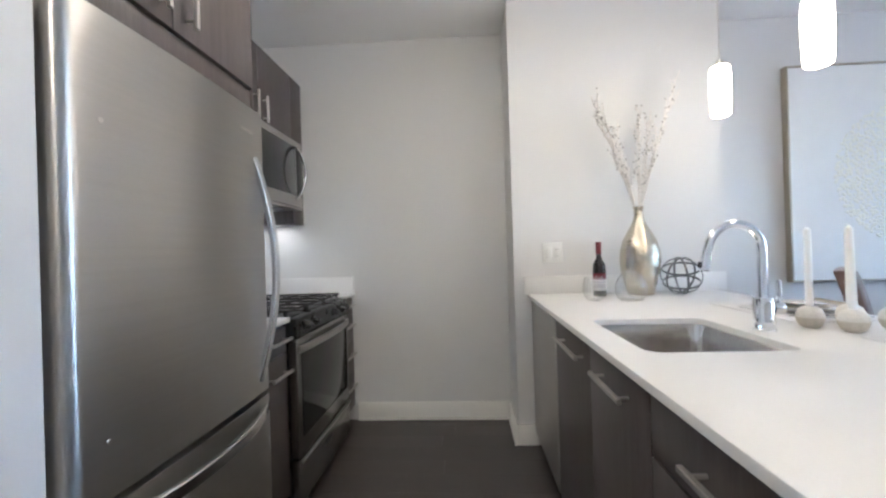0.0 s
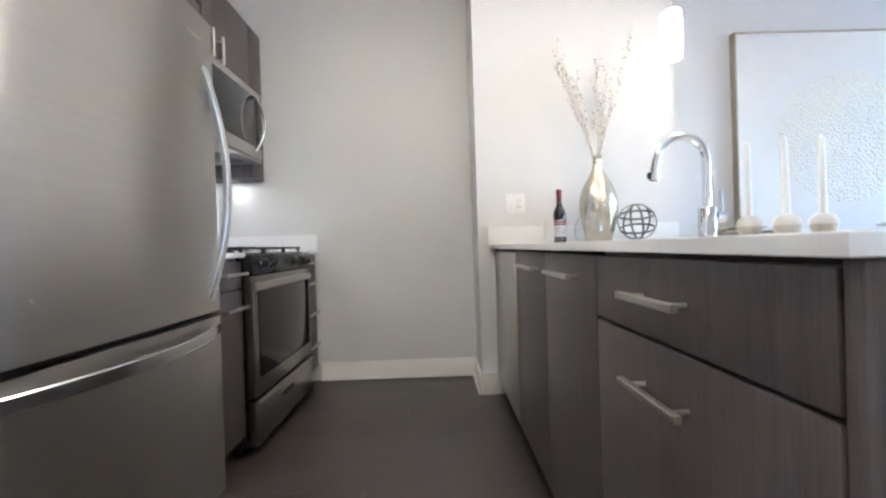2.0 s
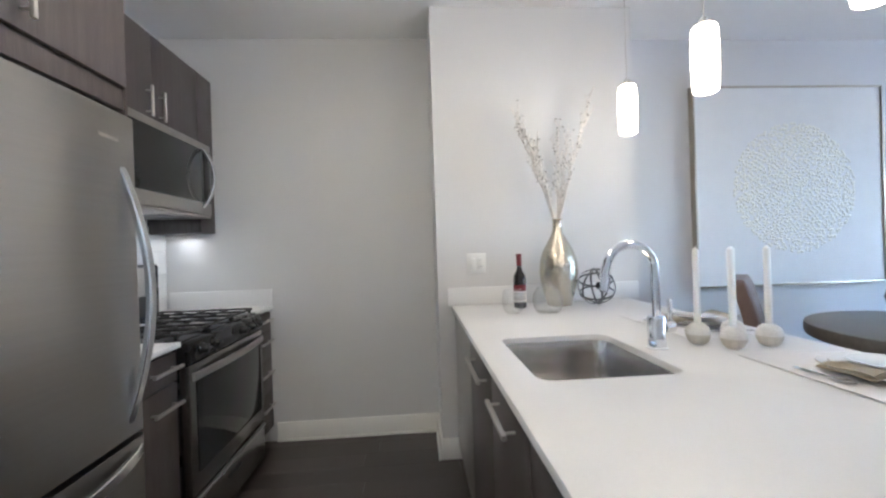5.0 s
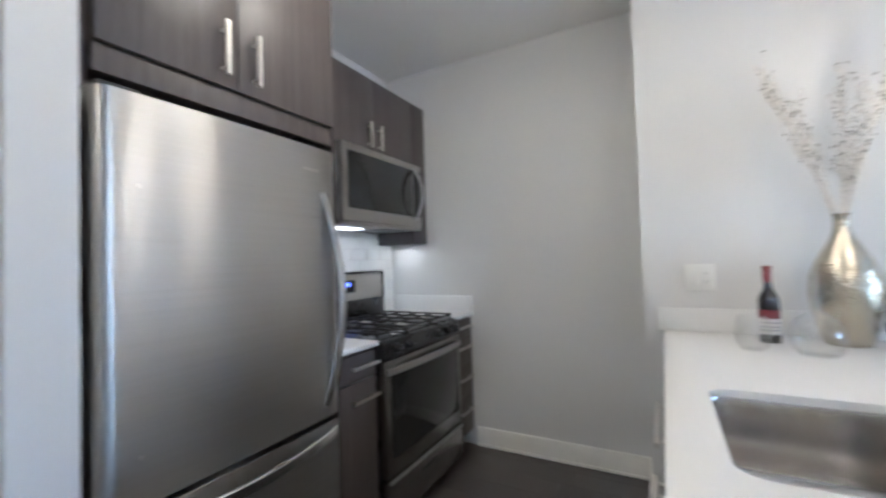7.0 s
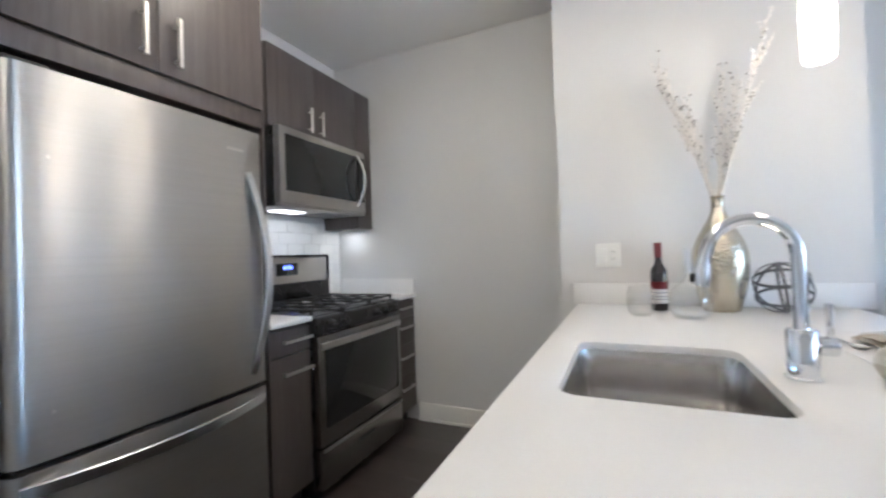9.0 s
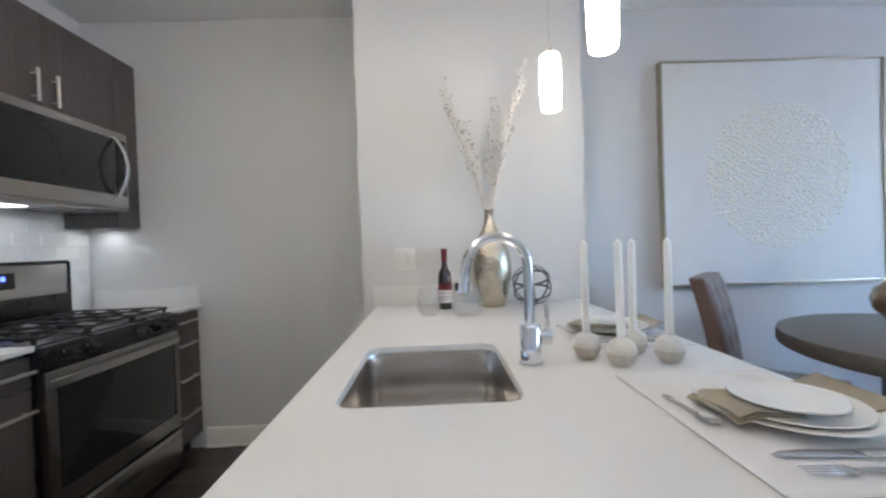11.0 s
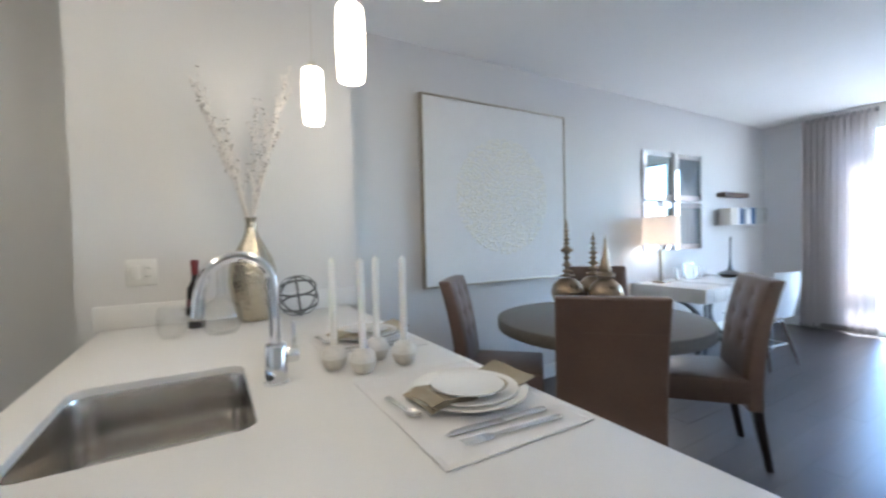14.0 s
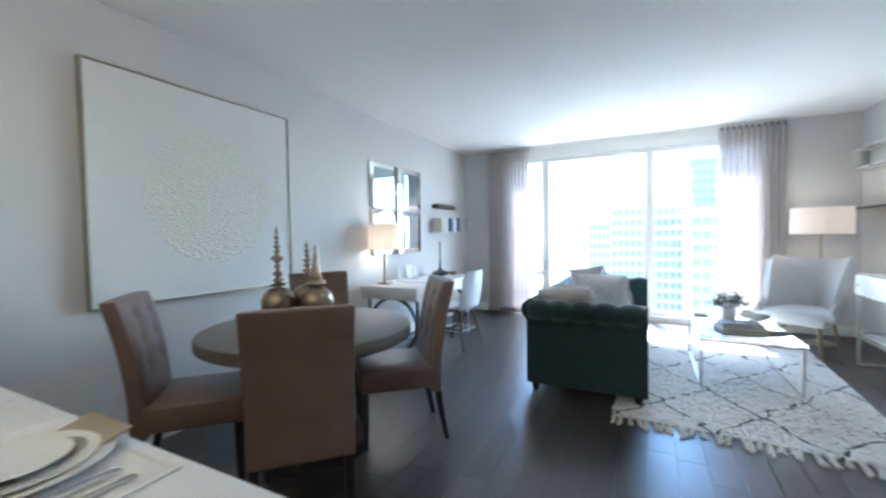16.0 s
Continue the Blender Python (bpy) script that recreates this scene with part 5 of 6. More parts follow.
def shell(u, v):
    a = (2 * u - 1)
    if v < 0.5:
        s = v / 0.5
        y, z, w = 0.22 - 0.40 * s, 0.455 - 0.025 * math.sin(math.pi * s) + 0.012 * (1 - s), 0.215 + 0.01 * math.sin(math.pi * s)
        z += 0.05 * abs(a) ** 3 * s
    else:
        s = (v - 0.5) / 0.5
        y, z, w = -0.18 - 0.075 * math.sin(s * 1.4) + 0.03 * abs(a) ** 2, 0.455 + 0.425 * s, 0.225 - 0.035 * s * s
    return (w * a, y, z)


part("shell", grid_sheet(18, 30, shell, 0.010), SHELL, wc, sharp=70)
for x in (-1, 1):
    for y in (0.15, -0.13):
        part("leg", tube([(0.13 * x, y * 0.8, 0.425), (0.215 * x, y * 1.55, 0.0)], 0.014, (0, 1, 0), seg=12, scales=[1.0, 0.65]), WALNUT, wc, "tapered walnut leg")
for x in (-1, 1):
    part("brace", tube([(0.168 * x, 0.165, 0.20), (0.168 * x, -0.143, 0.20)], 0.0045, (0, 0, 1), seg=8), NICKEL, wc)
for y in (0.165, -0.143):
    part("brace", tube([(0.168, y, 0.20), (-0.168, y, 0.20)], 0.0045, (0, 0, 1), seg=8), NICKEL, wc)
part("mount", block(-0.14, 0.14, -0.12, 0.13, 0.405, 0.424, 0.004), GUNMETAL, wc)

rail_ = thing("wall_ledge", pose(6.62, YN - 0.002, 1.675), "short walnut picture ledge on the wall", "shelf")
part("board", block(6.34, 6.93, YN - 0.10, YN - 0.002, 1.680, 1.735, 0.003), WALNUT, rail_, world=True)
shelf = thing("wall_shelf", pose(6.72, YN - 0.002, 1.325), "clear acrylic wall shelf holding upright books", "shelf")
part("board", block(6.27, 7.17, YN - 0.19, YN - 0.002, 1.325, 1.335, 0.002), WHITELAC, shelf, world=True)
part("end_plate", block(7.158, 7.17, YN - 0.19, YN - 0.002, 1.336, 1.555, 0.002), TABLEGLASS, shelf, world=True)
x = 6.29
rng = random.Random(3)
for w, mt, lab in ((0.05, PAPER, "cream"), (0.055, PAPER, "cream"), (0.05, PAPER, "cream"), (0.055, CANVAS, "white"), (0.06, NAVY, "navy blue"), (0.05, NAVY, "navy blue"), (0.055, GREYBOOK, "grey"), (0.055, CANVAS, "white"), (0.06, CANVAS, "white"), (0.06, TEAL, "blue"), (0.055, NAVY, "navy blue")):
    h = 0.19 + 0.02 * rng.random()
    bk = thing("book", pose(x + w / 2, YN - 0.10, 1.336), "upright " + lab + " cloth-bound book on the wall shelf", "book", "books on the wall shelf")
    part("cover", join(block(-w / 2 + 0.001, w / 2 - 0.001, -0.078, -0.074, 0, h, 0.001), block(-w / 2 + 0.001, -w / 2 + 0.004, -0.0735, 0.07, 0, h), block(w / 2 - 0.004, w / 2 - 0.001, -0.0735, 0.07, 0, h)), mt, bk)
    part("page_block", block(-w / 2 + 0.0045, w / 2 - 0.0045, -0.073, 0.066, 0.003, h - 0.003), PAPER, bk)
    x += w + 0.002

# ------------------------------------------------------------------ window end
def curtain(y0, y1, folds, seed, label):
    q = random.Random(seed)
    ph = [q.uniform(-0.5, 0.5) for _ in range(folds + 2)]

    def place(u, v):
        k = u * folds
        i = int(k)
        s = math.sin(2 * math.pi * k + ph[min(i, folds)] * 0.6 * v)
        depth = 0.058 + 0.014 * v + 0.006 * ph[min(i, folds)]
        y = y0 + (y1 - y0) * u + 0.012 * math.sin(5 * v + 9 * u) * v
        return (WX - 0.115 + depth * s, y, CEIL - 0.045 - (CEIL - 0.07) * v)
    c = thing("curtain", pose(WX - 0.115, (y0 + y1) / 2, 0), label, "curtain", "window curtains")
    part("fabric", grid_sheet(folds * 10, 24, place), SHEER, c, world=True, sharp=80)
    part("hem", grid_sheet(folds * 10, 1, lambda u, v: tuple(Vector(place(u, 1.0)) + Vector((-0.0015, 0, 0.07 - 0.07 * v)))), material("curtain_hem", (0.30, 0.27, 0.26), 0.85, sheen=0.2) if "curtain_hem" not in bpy.data.materials else bpy.data.materials["curtain_hem"], c, "weighted darker hem", True, sharp=80)
    for i in range(folds):
        p = place((i + 0.25) / folds, 0)
        part("pleat_hook", block(p[0] - 0.03, p[0] + 0.004, p[1] - 0.010, p[1] + 0.010, CEIL - 0.075, CEIL - 0.025, 0.003), GUNMETAL, c, world=True)
    return c


curtain(1.78, 2.45, 11, 1, "sheer off-white curtain gathered beside the window")
curtain(-1.40, -0.70, 11, 2, "sheer off-white curtain drawn partly over the window")
track = thing("curtain_track", pose(WX - 0.115, 0.5, CEIL - 0.02), "slim white curtain track along the ceiling", "curtain track")
part("rail", block(WX - 0.128, WX - 0.102, -1.42, 2.47, CEIL - 0.023, CEIL - 0.001, 0.003), TRIM, track, world=True)

# sofa
SXA, SXB, SYF, SYB = 4.352, 6.45, 0.119, 0.965
sofa = thing("sofa", pose(5.37, 0.56, 0), "dark green velvet chesterfield sofa with rolled scalloped arms", "sofa")


def roll(length, pitch, seed=0, tufts=True):
    """A rolled arm along +X from 0 to length; outside face towards -Y."""
    prof = [(0.0, 0.078), (0.0, 0.30), (0.0, 0.50), (0.0, 0.585), (-0.014, 0.602)]
    prof += [(0.035 + 0.085 * math.cos(a), 0.672 + 0.085 * math.sin(a)) for a in [radians(215 - 15 * i) for i in range(15)]]
    prof += [(0.135, 0.60), (0.165, 0.53), (0.185, 0.42), (0.19, 0.30)]
    n = max(8, int(length / 0.022))

    def place(u, v):
        k = v * (len(prof) - 1)
        i = min(int(k), len(prof) - 2)
        f = k - i
        y, z = (prof[i][j] * (1 - f) + prof[i + 1][j] * f for j in (0, 1))
        if 0.57 < z or (i > 18 and z > 0.40):
            w = abs(math.sin(math.pi * u * length / pitch))
            amt = 0.026 * (1 - w) ** 1.6 * min(1, max(0, (z - 0.57) / 0.06) if i < 12 else 1)
            cy, cz = 0.045, 0.65
            d = Vector((y - cy, z - cz))
            if d.length > 1e-6:
                d.normalize()
            y, z = y - d.x * amt, z - d.y * amt
        return (u * length, y, z)
    bm = grid_sheet(n, (len(prof) - 1) * 2, place)
    bm.verts.ensure_lookup_table()
    m = (len(prof) - 1) * 2 + 1
    bm.faces.new([bm.verts[j] for j in range(m)])
    bm.faces.new([bm.verts[n * m + j] for j in range(m)])
    return bm


part("arm", moved(roll(SYB - SYF + 0.03, 0.17), pose(SXA, SYB + 0.02, 0, 0, 0, -90)), VELVET, sofa, "rolled arm with pleated scallops", True, sharp=50)
part("arm", moved(roll(SYB - SYF + 0.03, 0.17), pose(SXB, SYF - 0.01, 0, 0, 0, 90)), VELVET, sofa, "rolled arm with pleated scallops", True, sharp=50)
part("backrest", moved(roll(SXB - SXA - 0.02, 0.17), pose(SXB - 0.01, SYB + 0.03, 0, 0, 0, 180)), VELVET, sofa, "deep tufted rolled back", True, sharp=50)
part("base", block(SXA + 0.01, SXB - 0.01, SYF + 0.01, SYB + 0.02, 0.076, 0.305, 0.012), VELVET, sofa, world=True)
for i in range(3):
    x0 = SXA + 0.20 + i * 0.565
    cu = block(x0, x0 + 0.555, SYF + 0.0, SYB - 0.17, 0.308, 0.450, 0.03, 3)
    part("seat_cushion", cu, VELVET, sofa, world=True)
for x in (SXA + 0.07, SXB - 0.07):
    for y in (SYF + 0.05, SYB - 0.03):
        part("leg", lathe([(0, 0), (0.016, 0), (0.024, 0.02), (0.034, 0.055), (0.034, 0.075), (0, 0.075)], 20, Matrix.Translation((x, y, 0))), DARKWOOD, sofa, "turned dark wooden foot", True)


def pillow(m, w, h, d, mat, label, hairs):
    pl = thing("throw_pillow", m, label, "pillow", "pillows on the sofa")

    def face(s):
        def place(u, v):
            a, b = 2 * u - 1, 2 * v - 1
            puff = (1 - a ** 4) * (1 - b ** 4)
            return (a * w / 2 * (1 - 0.05 * (1 - b * b)), s * d / 2 * max(puff, 0) ** 0.6, b * h / 2 * (1 - 0.05 * (1 - a * a)))
        return grid_sheet(16, 16, place)
    bm = join(face(1), face(-1))
    bmesh.ops.remove_doubles(bm, verts=bm.verts, dist=0.0005)
    part("cover", bm, mat, pl, sharp=80)
    q = random.Random(w)
    verts, faces = [], []
    for _ in range(hairs):
        a, b, s = q.uniform(-1, 1), q.uniform(-1, 1), q.choice((-1, 1))
        if q.random() < 0.35:
            if q.random() < 0.5:
                a = q.choice((-1, 1)) * q.uniform(0.93, 1)
            else:
                b = q.choice((-1, 1)) * q.uniform(0.93, 1)
        y = s * d / 2 * max((1 - a ** 4) * (1 - b ** 4), 0) ** 0.6
        p = Vector((a * w / 2 * 0.98, y, b * h / 2 * 0.98))
        out = Vector((a * 0.7, s * 1.0 * (1 - max(abs(a), abs(b)) * 0.6), b * 0.7 + 0.2)).normalized()
        out = (out + Vector((q.uniform(-1, 1), q.uniform(-1, 1), q.uniform(-1, 1))) * 0.5) * q.uniform(0.014, 0.028)
        side = Vector((q.uniform(-1, 1), q.uniform(-1, 1), q.uniform(-1, 1))) * 0.0035
        k = len(verts)
        verts += [p - side, p + side, p + out]
        faces.append((k, k + 1, k + 2))
    if hairs:
        me = bpy.data.meshes.new("fringe")
        me.from_pydata([tuple(v) for v in verts], [], faces)
        me.materials.append(mat)
        o = new("fur", me)
        o.parent = pl
        tagged(o, "long soft fur", kind="stuff")
    return pl


pillow(pose(4.745, 0.70, 0.700, -60, 6, 84), 0.46, 0.50, 0.16, FUR, "fluffy ivory fur throw pillow leaning on the sofa arm", 2600)
pillow(pose(5.15, 0.48, 0.715, -35, 0, 75), 0.48, 0.46, 0.16, FUR, "ivory fur throw pillow on the sofa", 2200)
pillow(pose(5.41, 0.60, 0.735, -22, 8, 60), 0.42, 0.46, 0.14, LINEN, "pale linen throw pillow on the sofa", 0)

# rug
RGX, RGY, RGR = 4.169, 0.34, -3.0
rug = thing("rug", pose(RGX, RGY, 0, 0, 0, RGR), "cream shaggy wool rug with dark diamond lines and tassels", "rug")
RL, RW = 2.75, 1.62
part("backing", block(0, RL, -RW, 0, 0.0, 0.010, 0.003), RUG, rug)


def pile():
    q = random.Random(8)
    verts, faces = [], []
    for i in range(int(RL / 0.019)):
        for j in range(int(RW / 0.019)):
            x, y = (i + q.random()) * 0.019, -(j + q.random()) * 0.019
            h, r = q.uniform(0.003, 0.007), q.uniform(0.013, 0.018)
            a = q.uniform(0, 6.28)
            k = len(verts)
            for t in range(4):
                verts.append((x + r * math.cos(a + t * 1.571), y + r * math.sin(a + t * 1.571), 0.0105))
            lx, ly = q.uniform(-0.008, 0.008), q.uniform(-0.008, 0.008)
            verts += [(x + lx + 0.004, y + ly, 0.0105 + h), (x + lx - 0.003, y + ly + 0.003, 0.0105 + h * 0.95)]
            faces += [(k, k + 1, k + 4), (k + 1, k + 2, k + 5, k + 4), (k + 2, k + 3, k + 5), (k + 3, k, k + 4, k + 5)]
    me = bpy.data.meshes.new("pile")
    me.from_pydata(verts, [], faces)
    for p in me.polygons:
        p.use_smooth = True
    me.materials.append(RUG)
    return me


o = new("shag", pile())
o.parent = rug
tagged(o, "cream wool pile with dark diamond lines", kind="stuff")
TASSEL = material("rug_tassel", (0.70, 0.66, 0.58), 0.95, 0, 30, 0.15, 0.5, 260, sheen=0.2)
q = random.Random(9)
for i in range(34):
    y = -0.02 - i * (RW - 0.04) / 33
    d = q.uniform(-0.045, 0.045)
    L = q.uniform(0.10, 0.16)
    strands = []
    for s in (-1, 0, 1):
        e = (-(L + q.uniform(-0.02, 0.02)), y + d + s * 0.012 + q.uniform(-0.008, 0.008), 0.006)
        strands.append(tube([(0.01, y, 0.012), (-0.03, y + d * 0.3 + s * 0.002, 0.014), (-0.06, y + d * 0.6 + s * 0.006, 0.010), e], 0.0085, (0, 0, 1), seg=6, scales=[1, 1.2, 1.1, 0.8]))
    knot = lathe([(0, -0.012), (0.010, -0.006), (0.011, 0.003), (0.006, 0.011), (0, 0.013)], 8, pose(-0.03, y + d * 0.3, 0.014, 0, 90, 0))
    part("tassel", join(knot, *strands), TASSEL, rug)

# coffee table
ct = thing("coffee_table", pose(5.485, -0.60, 0.026), "glass-topped coffee table on slim chrome frame", "coffee table")
CX0, CX1, CY0, CY1 = 4.955, 6.015, -0.945, -0.258
part("glass_top", block(CX0, CX1, CY0, CY1, 0.412, 0.424, 0.002), TABLEGLASS, ct, world=True)
for x in (CX0 + 0.02, CX1 - 0.02):
    for y in (CY0 + 0.02, CY1 - 0.02):
        part("leg", block(x - 0.009, x + 0.009, y - 0.009, y + 0.009, 0.03, 0.411, 0.002), NICKEL, ct, world=True)
for y in (CY0 + 0.02, CY1 - 0.02):
    part("top_rail", block(CX0 + 0.03, CX1 - 0.03, y - 0.008, y + 0.008, 0.393, 0.410, 0.002), NICKEL, ct, world=True)
    part("floor_rail", block(CX0 + 0.03, CX1 - 0.03, y - 0.008, y + 0.008, 0.028, 0.044, 0.002), NICKEL, ct, world=True)
for x in (CX0 + 0.02, CX1 - 0.02):
    part("end_rail", block(x - 0.008, x + 0.008, CY0 + 0.03, CY1 - 0.03, 0.393, 0.410, 0.002), NICKEL, ct, world=True)
for i, (w, d, mt, lab, r) in enumerate(((0.34, 0.27, GREYBOOK, "large grey hardback book lying on the glass table", 4), (0.31, 0.24, CANVAS, "pale hardback book stacked on another book", 7), (0.29, 0.22, GREYBOOK, "grey hardback book on top of the stack", 3))):
    bk = thing("book", pose(5.325, -0.59, 0.4245 + i * 0.0275, 0, 0, r + 90), lab, "book", "books on the coffee table")
    part("cover", join(block(-w / 2, w / 2, -d / 2, d / 2, 0, 0.003), block(-w / 2, w / 2, -d / 2, d / 2, 0.024, 0.027), block(-w / 2, -w / 2 + 0.003, -d / 2, d / 2, 0.0031, 0.0239)), mt, bk)
    part("page_block", block(-w / 2 + 0.0035, w / 2 - 0.005, -d / 2 + 0.005, d / 2 - 0.005, 0.0032, 0.0238), PAPER, bk)
plant = thing("potted_plant", pose(5.80, -0.58, 0.4245), "small green leafy plant in a white ceramic pot", "plant")
part("pot", lathe([(0, 0), (0.05, 0), (0.056, 0.004), (0.060, 0.14), (0.056, 0.14), (0.052, 0.12), (0, 0.12)], 28), PORCELAIN, plant)
verts, faces = [], []
q = random.Random(21)
for _ in range(340):
    a, e = q.uniform(0, 6.28), q.uniform(0.1, 1.45)
    R0 = q.uniform(0.04, 0.15)
    c = Vector((math.cos(a) * math.cos(e) * R0 * 1.0, math.sin(a) * math.cos(e) * R0, 0.13 + math.sin(e) * R0 * 1.05))
    d = Vector((math.cos(a), math.sin(a), q.uniform(-0.3, 0.9))).normalized()
    s = d.cross(Vector((q.uniform(-1, 1), q.uniform(-1, 1), 1))).normalized()
    L, W = q.uniform(0.03, 0.055), q.uniform(0.008, 0.014)
    k = len(verts)
    up = d.cross(s) * 0.003
    verts += [tuple(c), tuple(c + d * L * 0.5 + s * W + up), tuple(c + d * L), tuple(c + d * L * 0.5 - s * W + up)]
    faces += [(k, k + 1, k + 2), (k, k + 2, k + 3)]
me = bpy.data.meshes.new("foliage")
me.from_pydata(verts, [], faces)
me.materials.append(LEAF)
o = new("foliage", me)
o.parent = plant
tagged(o, "small green leaves", kind="stuff")
part("stems", join(*[tube([(0, 0, 0.12), (0.05 * math.cos(a), 0.05 * math.sin(a), 0.19), (0.09 * math.cos(a), 0.09 * math.sin(a), 0.23)], 0.002, (0.1, 0.2, 1), seg=5) for a in (0.3, 1.5, 2.6, 3.9, 5.2)]), LEAF, plant)
cd = thing("small_box", pose(5.92, -0.36, 0.4245, 0, 0, 12), "small stack of pale coasters on the glass table", "coasters")
part("stack", join(*[block(-0.07, 0.07, -0.055, 0.055, 0.0005 + 0.011 * i, 0.0105 + 0.011 * i, 0.002) for i in range(3)]), PAPER, cd)
bowl = thing("shell_bowl", pose(5.87, -0.80, 0.4245), "low pale irregular bowl on the glass table", "bowl")
part("bowl", grid_sheet(24, 8, lambda u, v: ((0.03 + 0.09 * v) * math.cos(6.2832 * u) * (1 + 0.12 * math.sin(18.85 * u) * v), (0.03 + 0.09 * v) * math.sin(6.2832 * u), 0.002 + 0.065 * v ** 1.6 + 0.012 * math.sin(25 * u) * v), 0.005), STONE, bowl, sharp=80)

# wing chair
wg2 = thing("wing_chair", facing(6.715, -1.375, -0.86, 0.50), "pale wool wing chair with tufted back and oak legs", "armchair")


def wing(u, v):
    a = (2 * u - 1)
    z = 0.40 + 0.56 * v
    w = 0.245 + 0.075 * v
    curve = abs(a) ** 2.2
    y = -0.27 - 0.12 * v + curve * (0.34 * (1 - v) ** 0.7 + 0.16)
    z += 0.045 * abs(a) ** 3 * v * v
    dent = sum(math.exp(-(((a - ba) * 0.3) ** 2 + ((v - bv) * 0.56) ** 2) / 0.0009) for ba in (-0.42, 0, 0.42) for bv in (0.42, 0.72))
    return (w * a, y - 0.014 * dent, z)


part("backrest", grid_sheet(30, 24, wing, 0.07), WOOLCHAIR, wg2, "curved winged tufted back", sharp=70)
part("seat", block(-0.27, 0.27, -0.24, 0.33, 0.30, 0.45, 0.04, 3), WOOLCHAIR, wg2)
for x in (-1, 1):
    arm = grid_sheet(12, 6, lambda u, v: (x * (0.30 + 0.035 * math.sin(math.pi * v)), -0.10 + 0.42 * u, 0.36 + (0.24 - 0.13 * u) * v + 0.02 * math.sin(math.pi * u)), 0.06)
    part("arm", arm, WOOLCHAIR, wg2, sharp=70)
    for y, dy in ((0.26, 0.05), (-0.18, -0.10)):
        part("leg", tube([(0.20 * x, y, 0.305), (0.245 * x, y + dy, 0.0)], 0.022, (0, 1, 0), seg=12, scales=[1, 0.6]), material("pale_oak_leg", (0.26, 0.18, 0.11), 0.45, 0, 5, 0.2, 0.05, 50, stretch=(10, 10, 1)) if "pale_oak_leg" not in bpy.data.materials else bpy.data.materials["pale_oak_leg"], wg2, "splayed pale oak leg")

fl = thing("floor_lamp", pose(7.055, -1.615, 0), "brass floor lamp with a wide lit drum shade", "floor lamp")
part("base", lathe([(0, 0), (0.14, 0), (0.142, 0.01), (0.13, 0.02), (0.012, 0.028), (0, 0.028)], 36), CHAMPAGNE, fl)
part("stem", tube([(0, 0, 0.025), (0, 0, 1.27)], 0.011, (1, 0, 0), seg=14), CHAMPAGNE, fl)
part("shade", lamp_shade(0.272, 0.268, 1.235, 1.525), SHADE, fl, "glowing cream drum shade")
part("spider", join(*[tube([(0.27 * math.cos(a), 0.27 * math.sin(a), 1.30), (0, 0, 1.30)], 0.0025, (0, 0, 1), seg=6) for a in (0, 2.1, 4.2)], tube([(0, 0, 1.26), (0, 0, 1.36)], 0.006, (1, 0, 0), seg=8)), NICKEL, fl)
part("bulb", lathe([(0, 1.35), (0.02, 1.355), (0.03, 1.39), (0.022, 1.43), (0, 1.45)], 16), bpy.data.materials["warm_bulb"], fl)

cs = thing("console_table", pose(5.6, -1.83, 0), "white drawer console on a slim chrome frame", "console table")
QX0, QX1, QY0, QY1 = 5.0, 6.262, YS + 0.02, -1.632
part("box", block(QX0, QX1, QY0, QY1 - 0.02, 0.665, 0.865, 0.004), WHITELAC, cs, world=True)
for i in range(2):
    xa = QX0 + 0.004 + i * 0.634
    dr = part("drawer_front", block(xa, xa + 0.628, QY1 - 0.0195, QY1, 0.672, 0.860, 0.002), WHITELAC, cs, world=True)
    part("knob", lathe([(0, 0), (0.008, 0), (0.008, 0.012), (0.014, 0.020), (0.010, 0.026), (0, 0.027)], 16, pose(xa + 0.5, QY1, 0.77, -90, 0, 0)), CHROME, dr, world=True)
for xx in (QX0 + 0.012, QX1 - 0.012):
    for yy in (QY0 + 0.012, QY1 - 0.032):
        part("leg", block(xx - 0.012, xx + 0.012, yy - 0.012, yy + 0.012, 0, 0.664, 0.002), NICKEL, cs, world=True)
    for zz in (0.0, 0.30):
        part("side_rail", block(xx - 0.010, xx + 0.010, QY0 + 0.025, QY1 - 0.045, zz, zz + 0.022, 0.002), NICKEL, cs, world=True)
for yy in (QY0 + 0.012, QY1 - 0.032):
    part("long_rail", block(QX0 + 0.026, QX1 - 0.026, yy - 0.009, yy + 0.009, 0.30, 0.322, 0.002), NICKEL, cs, world=True)

cub = thing("floating_shelf", pose(6.7, YS + 0.002, 1.95), "white floating box shelf on the living room wall", "shelf")
for z in (1.95, 2.155):
    part("board", block(6.0, 7.36, YS + 0.002, YS + 0.15, z, z + 0.02, 0.002), WHITELAC, cub, world=True)
part("end", block(7.341, 7.36, YS + 0.002, YS + 0.15, 1.9705, 2.1545, 0.001), WHITELAC, cub, world=True)
part("end", block(6.0, 6.019, YS + 0.002, YS + 0.15, 1.9705, 2.1545, 0.001), WHITELAC, cub, world=True)
part("back", block(6.0195, 7.3405, YS + 0.002, YS + 0.010, 1.9705, 2.1545), WHITELAC, cub, world=True)
dk = thing("floating_shelf", pose(6.7, YS + 0.002, 1.51), "thin dark floating shelf on the living room wall", "shelf")
part("board", block(6.0, 7.40, YS + 0.002, YS + 0.12, 1.510, 1.528, 0.002), GUNMETAL, dk, world=True)

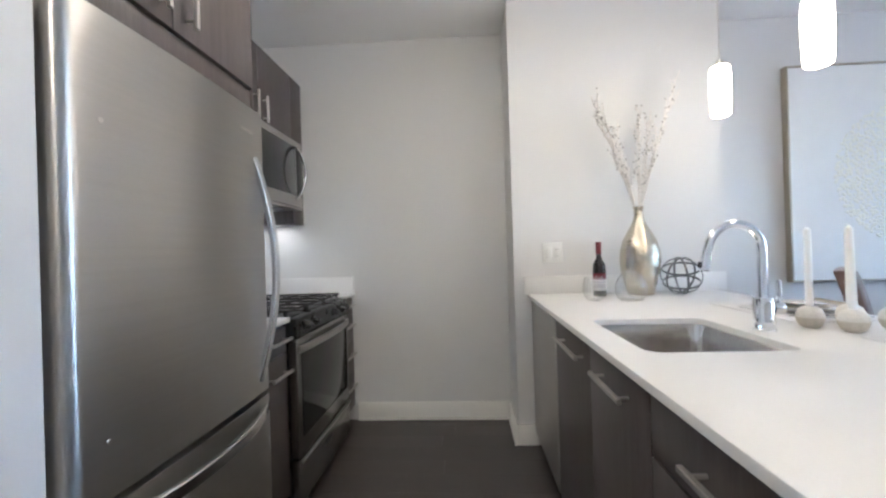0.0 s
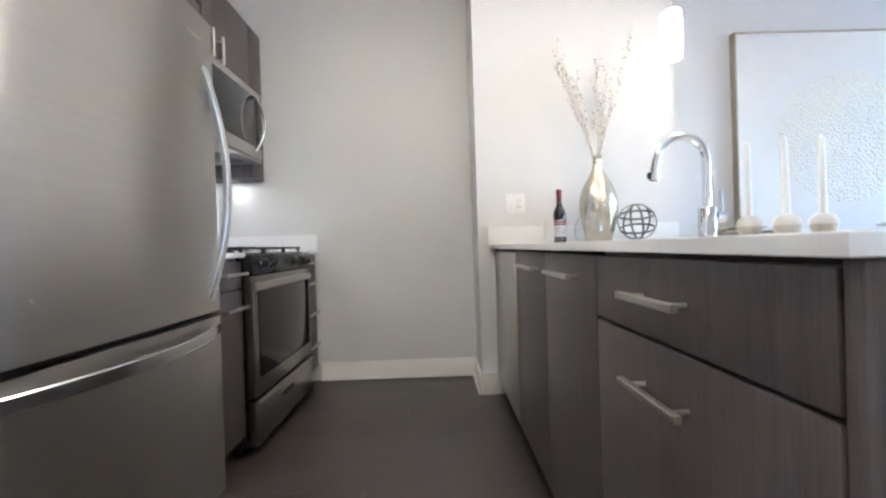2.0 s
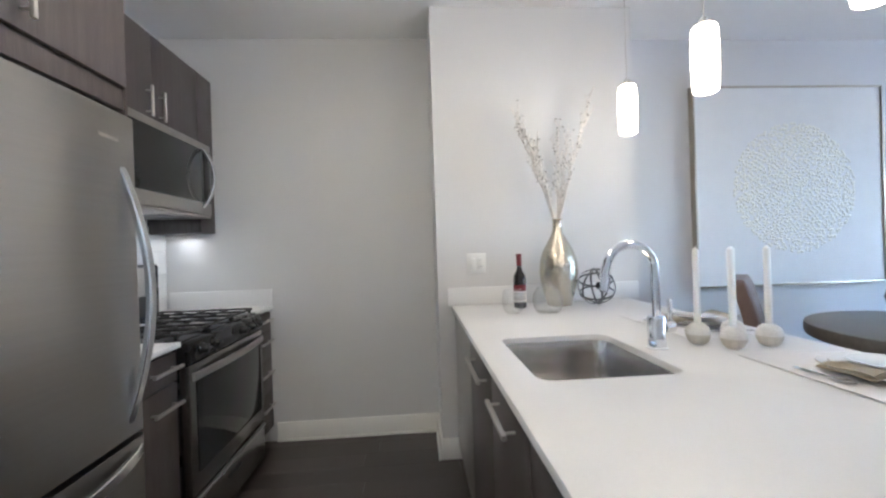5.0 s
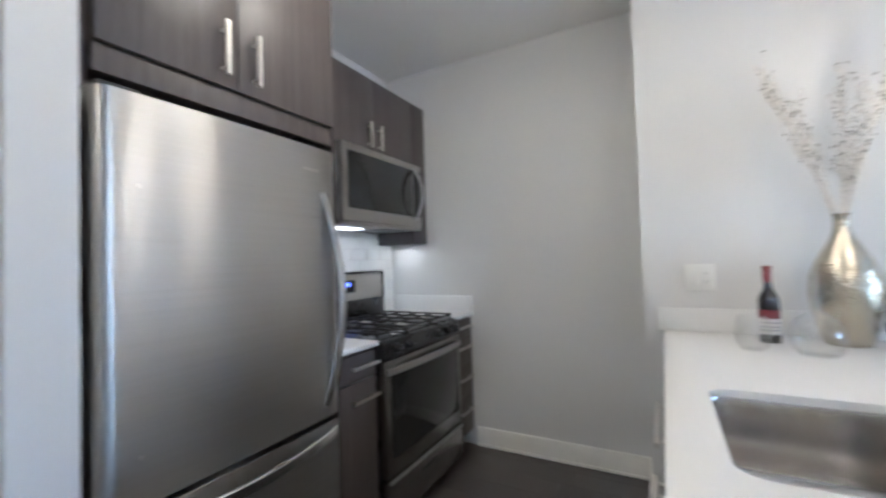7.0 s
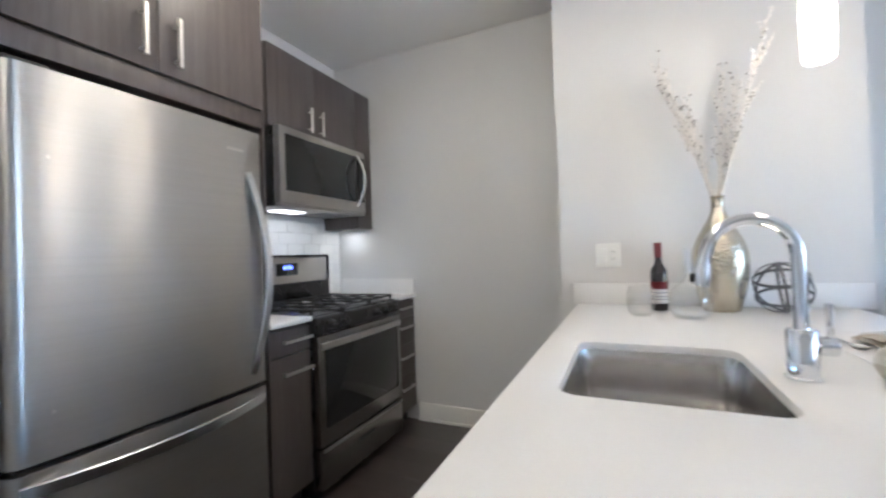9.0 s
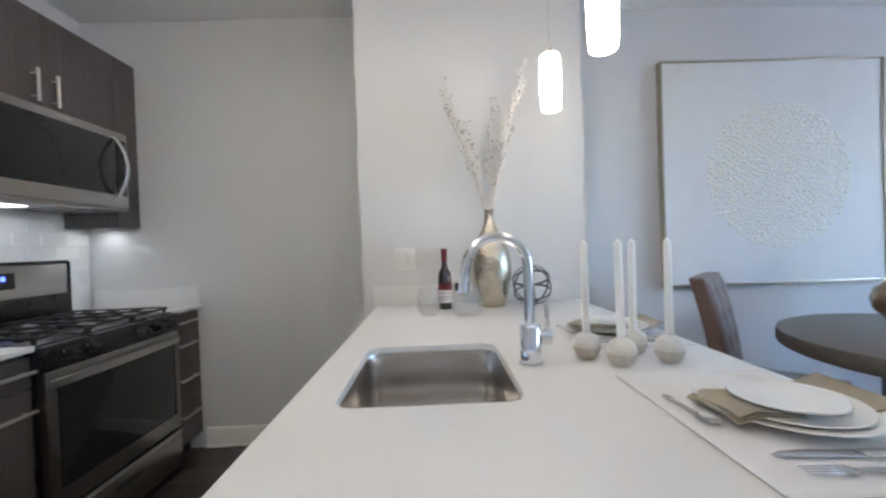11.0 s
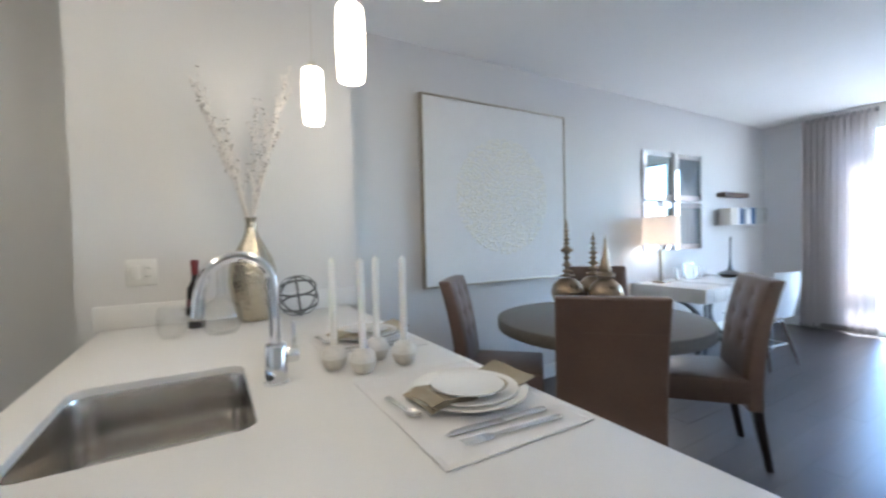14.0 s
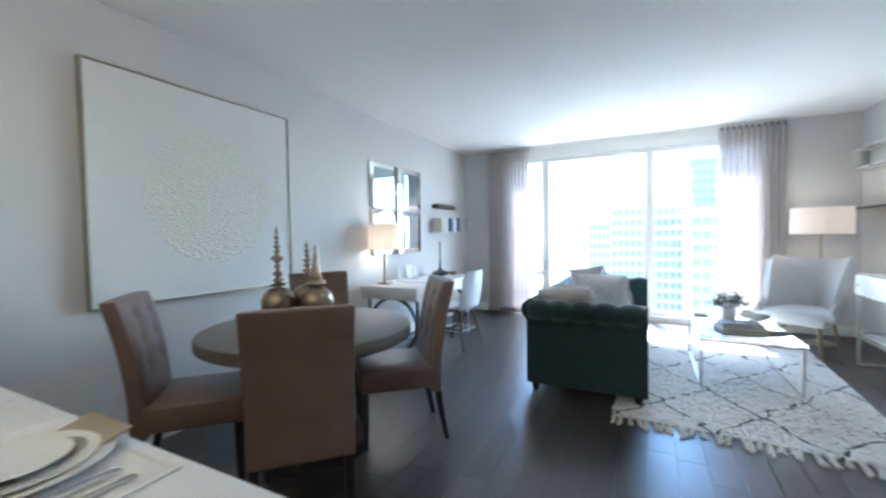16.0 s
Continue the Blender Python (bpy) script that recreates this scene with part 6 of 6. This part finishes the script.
# ------------------------------------------------------------------ outside
# added slab edge, out of view; its depth limits sun on the curtains
solo("unseen_slab_edge", block(WX + 0.202, WX + 0.305, WY0 - 1.5, WY1 + 1.5, CEIL + 0.05, CEIL + 0.25, 0.01), FACADE, "added unseen concrete slab edge limiting sun above the window", "balcony", kind="structure")
solo("ground", block(9, 2500, -1500, 1500, -41, -40), CITY, "pale city ground far below the window", "ground", kind="structure")


def tower(name, x, y0, y1, z1, depth, mat, label, cols, rows, z0=-40.0, wz0=-14.0):
    b = thing(name, pose(x, (y0 + y1) / 2, -40), label, "building")
    part("wall", block(x, x + depth, y0, y1, z0, z1), mat, b, world=True)
    part("roof", block(x - 0.3, x + depth + 0.3, y0 - 0.3, y1 + 0.3, z1 + 0.002, z1 + 0.8), mat, b, world=True)
    cw, ch = (y1 - y0) / cols, (z1 - wz0) / rows
    me = mesh_of("window", block(-0.12, 0.25, -cw * 0.36, cw * 0.36, -ch * 0.30, ch * 0.30), FARGLASS)
    for i in range(cols):
        for j in range(rows):
            o = new("window", me)
            o.parent = b
            o.matrix_basis = wm(b).inverted() @ Matrix.Translation((x - 0.05, y0 + cw * (i + 0.5), wz0 + ch * (j + 0.5)))
    return b


tower("apartment_building", 70, -5.6, 5.1, 5.0, 18, FACADE, "pale concrete apartment block across the street", 12, 12)
tower("apartment_building", 90, 6.7, 10.9, 3.2, 18, FACADE, "hazy pale apartment block farther away", 5, 9)
tower("apartment_building", 55, -8.6, -4.4, 3.1, 12, FACADE, "white-framed apartment block beside the tower", 4, 11)
tower("office_tower", 92, -14.0, -7.45, 14.2, 14, FACADEDARK, "plain dark blue-grey clad tower beyond the window", 6, 16)
# ------------------------------------------------------------------ floor planks, last
floor = thing("floor", pose(0, 0, 0), "dark espresso-stained wood plank floor with a soft sheen", "floor", kind="structure")
part("subfloor", block(XW - 0.15, WX + 0.2, YS - 0.15, YN + 0.15, -0.12, -0.012), GASKET, floor)
PW, PL = 0.150, 1.50
plank_mesh = mesh_of("plank", block(0.0003, PL - 0.0003, 0.0003, PW - 0.0003, -0.011, 0.0, 0.0008, 1), PLANK)
rng = random.Random(4)
row, y = 0, YS - 0.02
while y < YN:
    x = XW - 0.05
    length = PL * rng.uniform(0.25, 1.0)
    while x < WX:
        length = min(length, WX + 0.05 - x)
        o = new("plank", plank_mesh)
        o.parent = floor
        o.matrix_basis = Matrix.Translation((x, y, -0.0003 * rng.random())) @ Matrix.Diagonal((length / PL, 1, 1, 1))
        x, length = x + length, PL
    y += PW
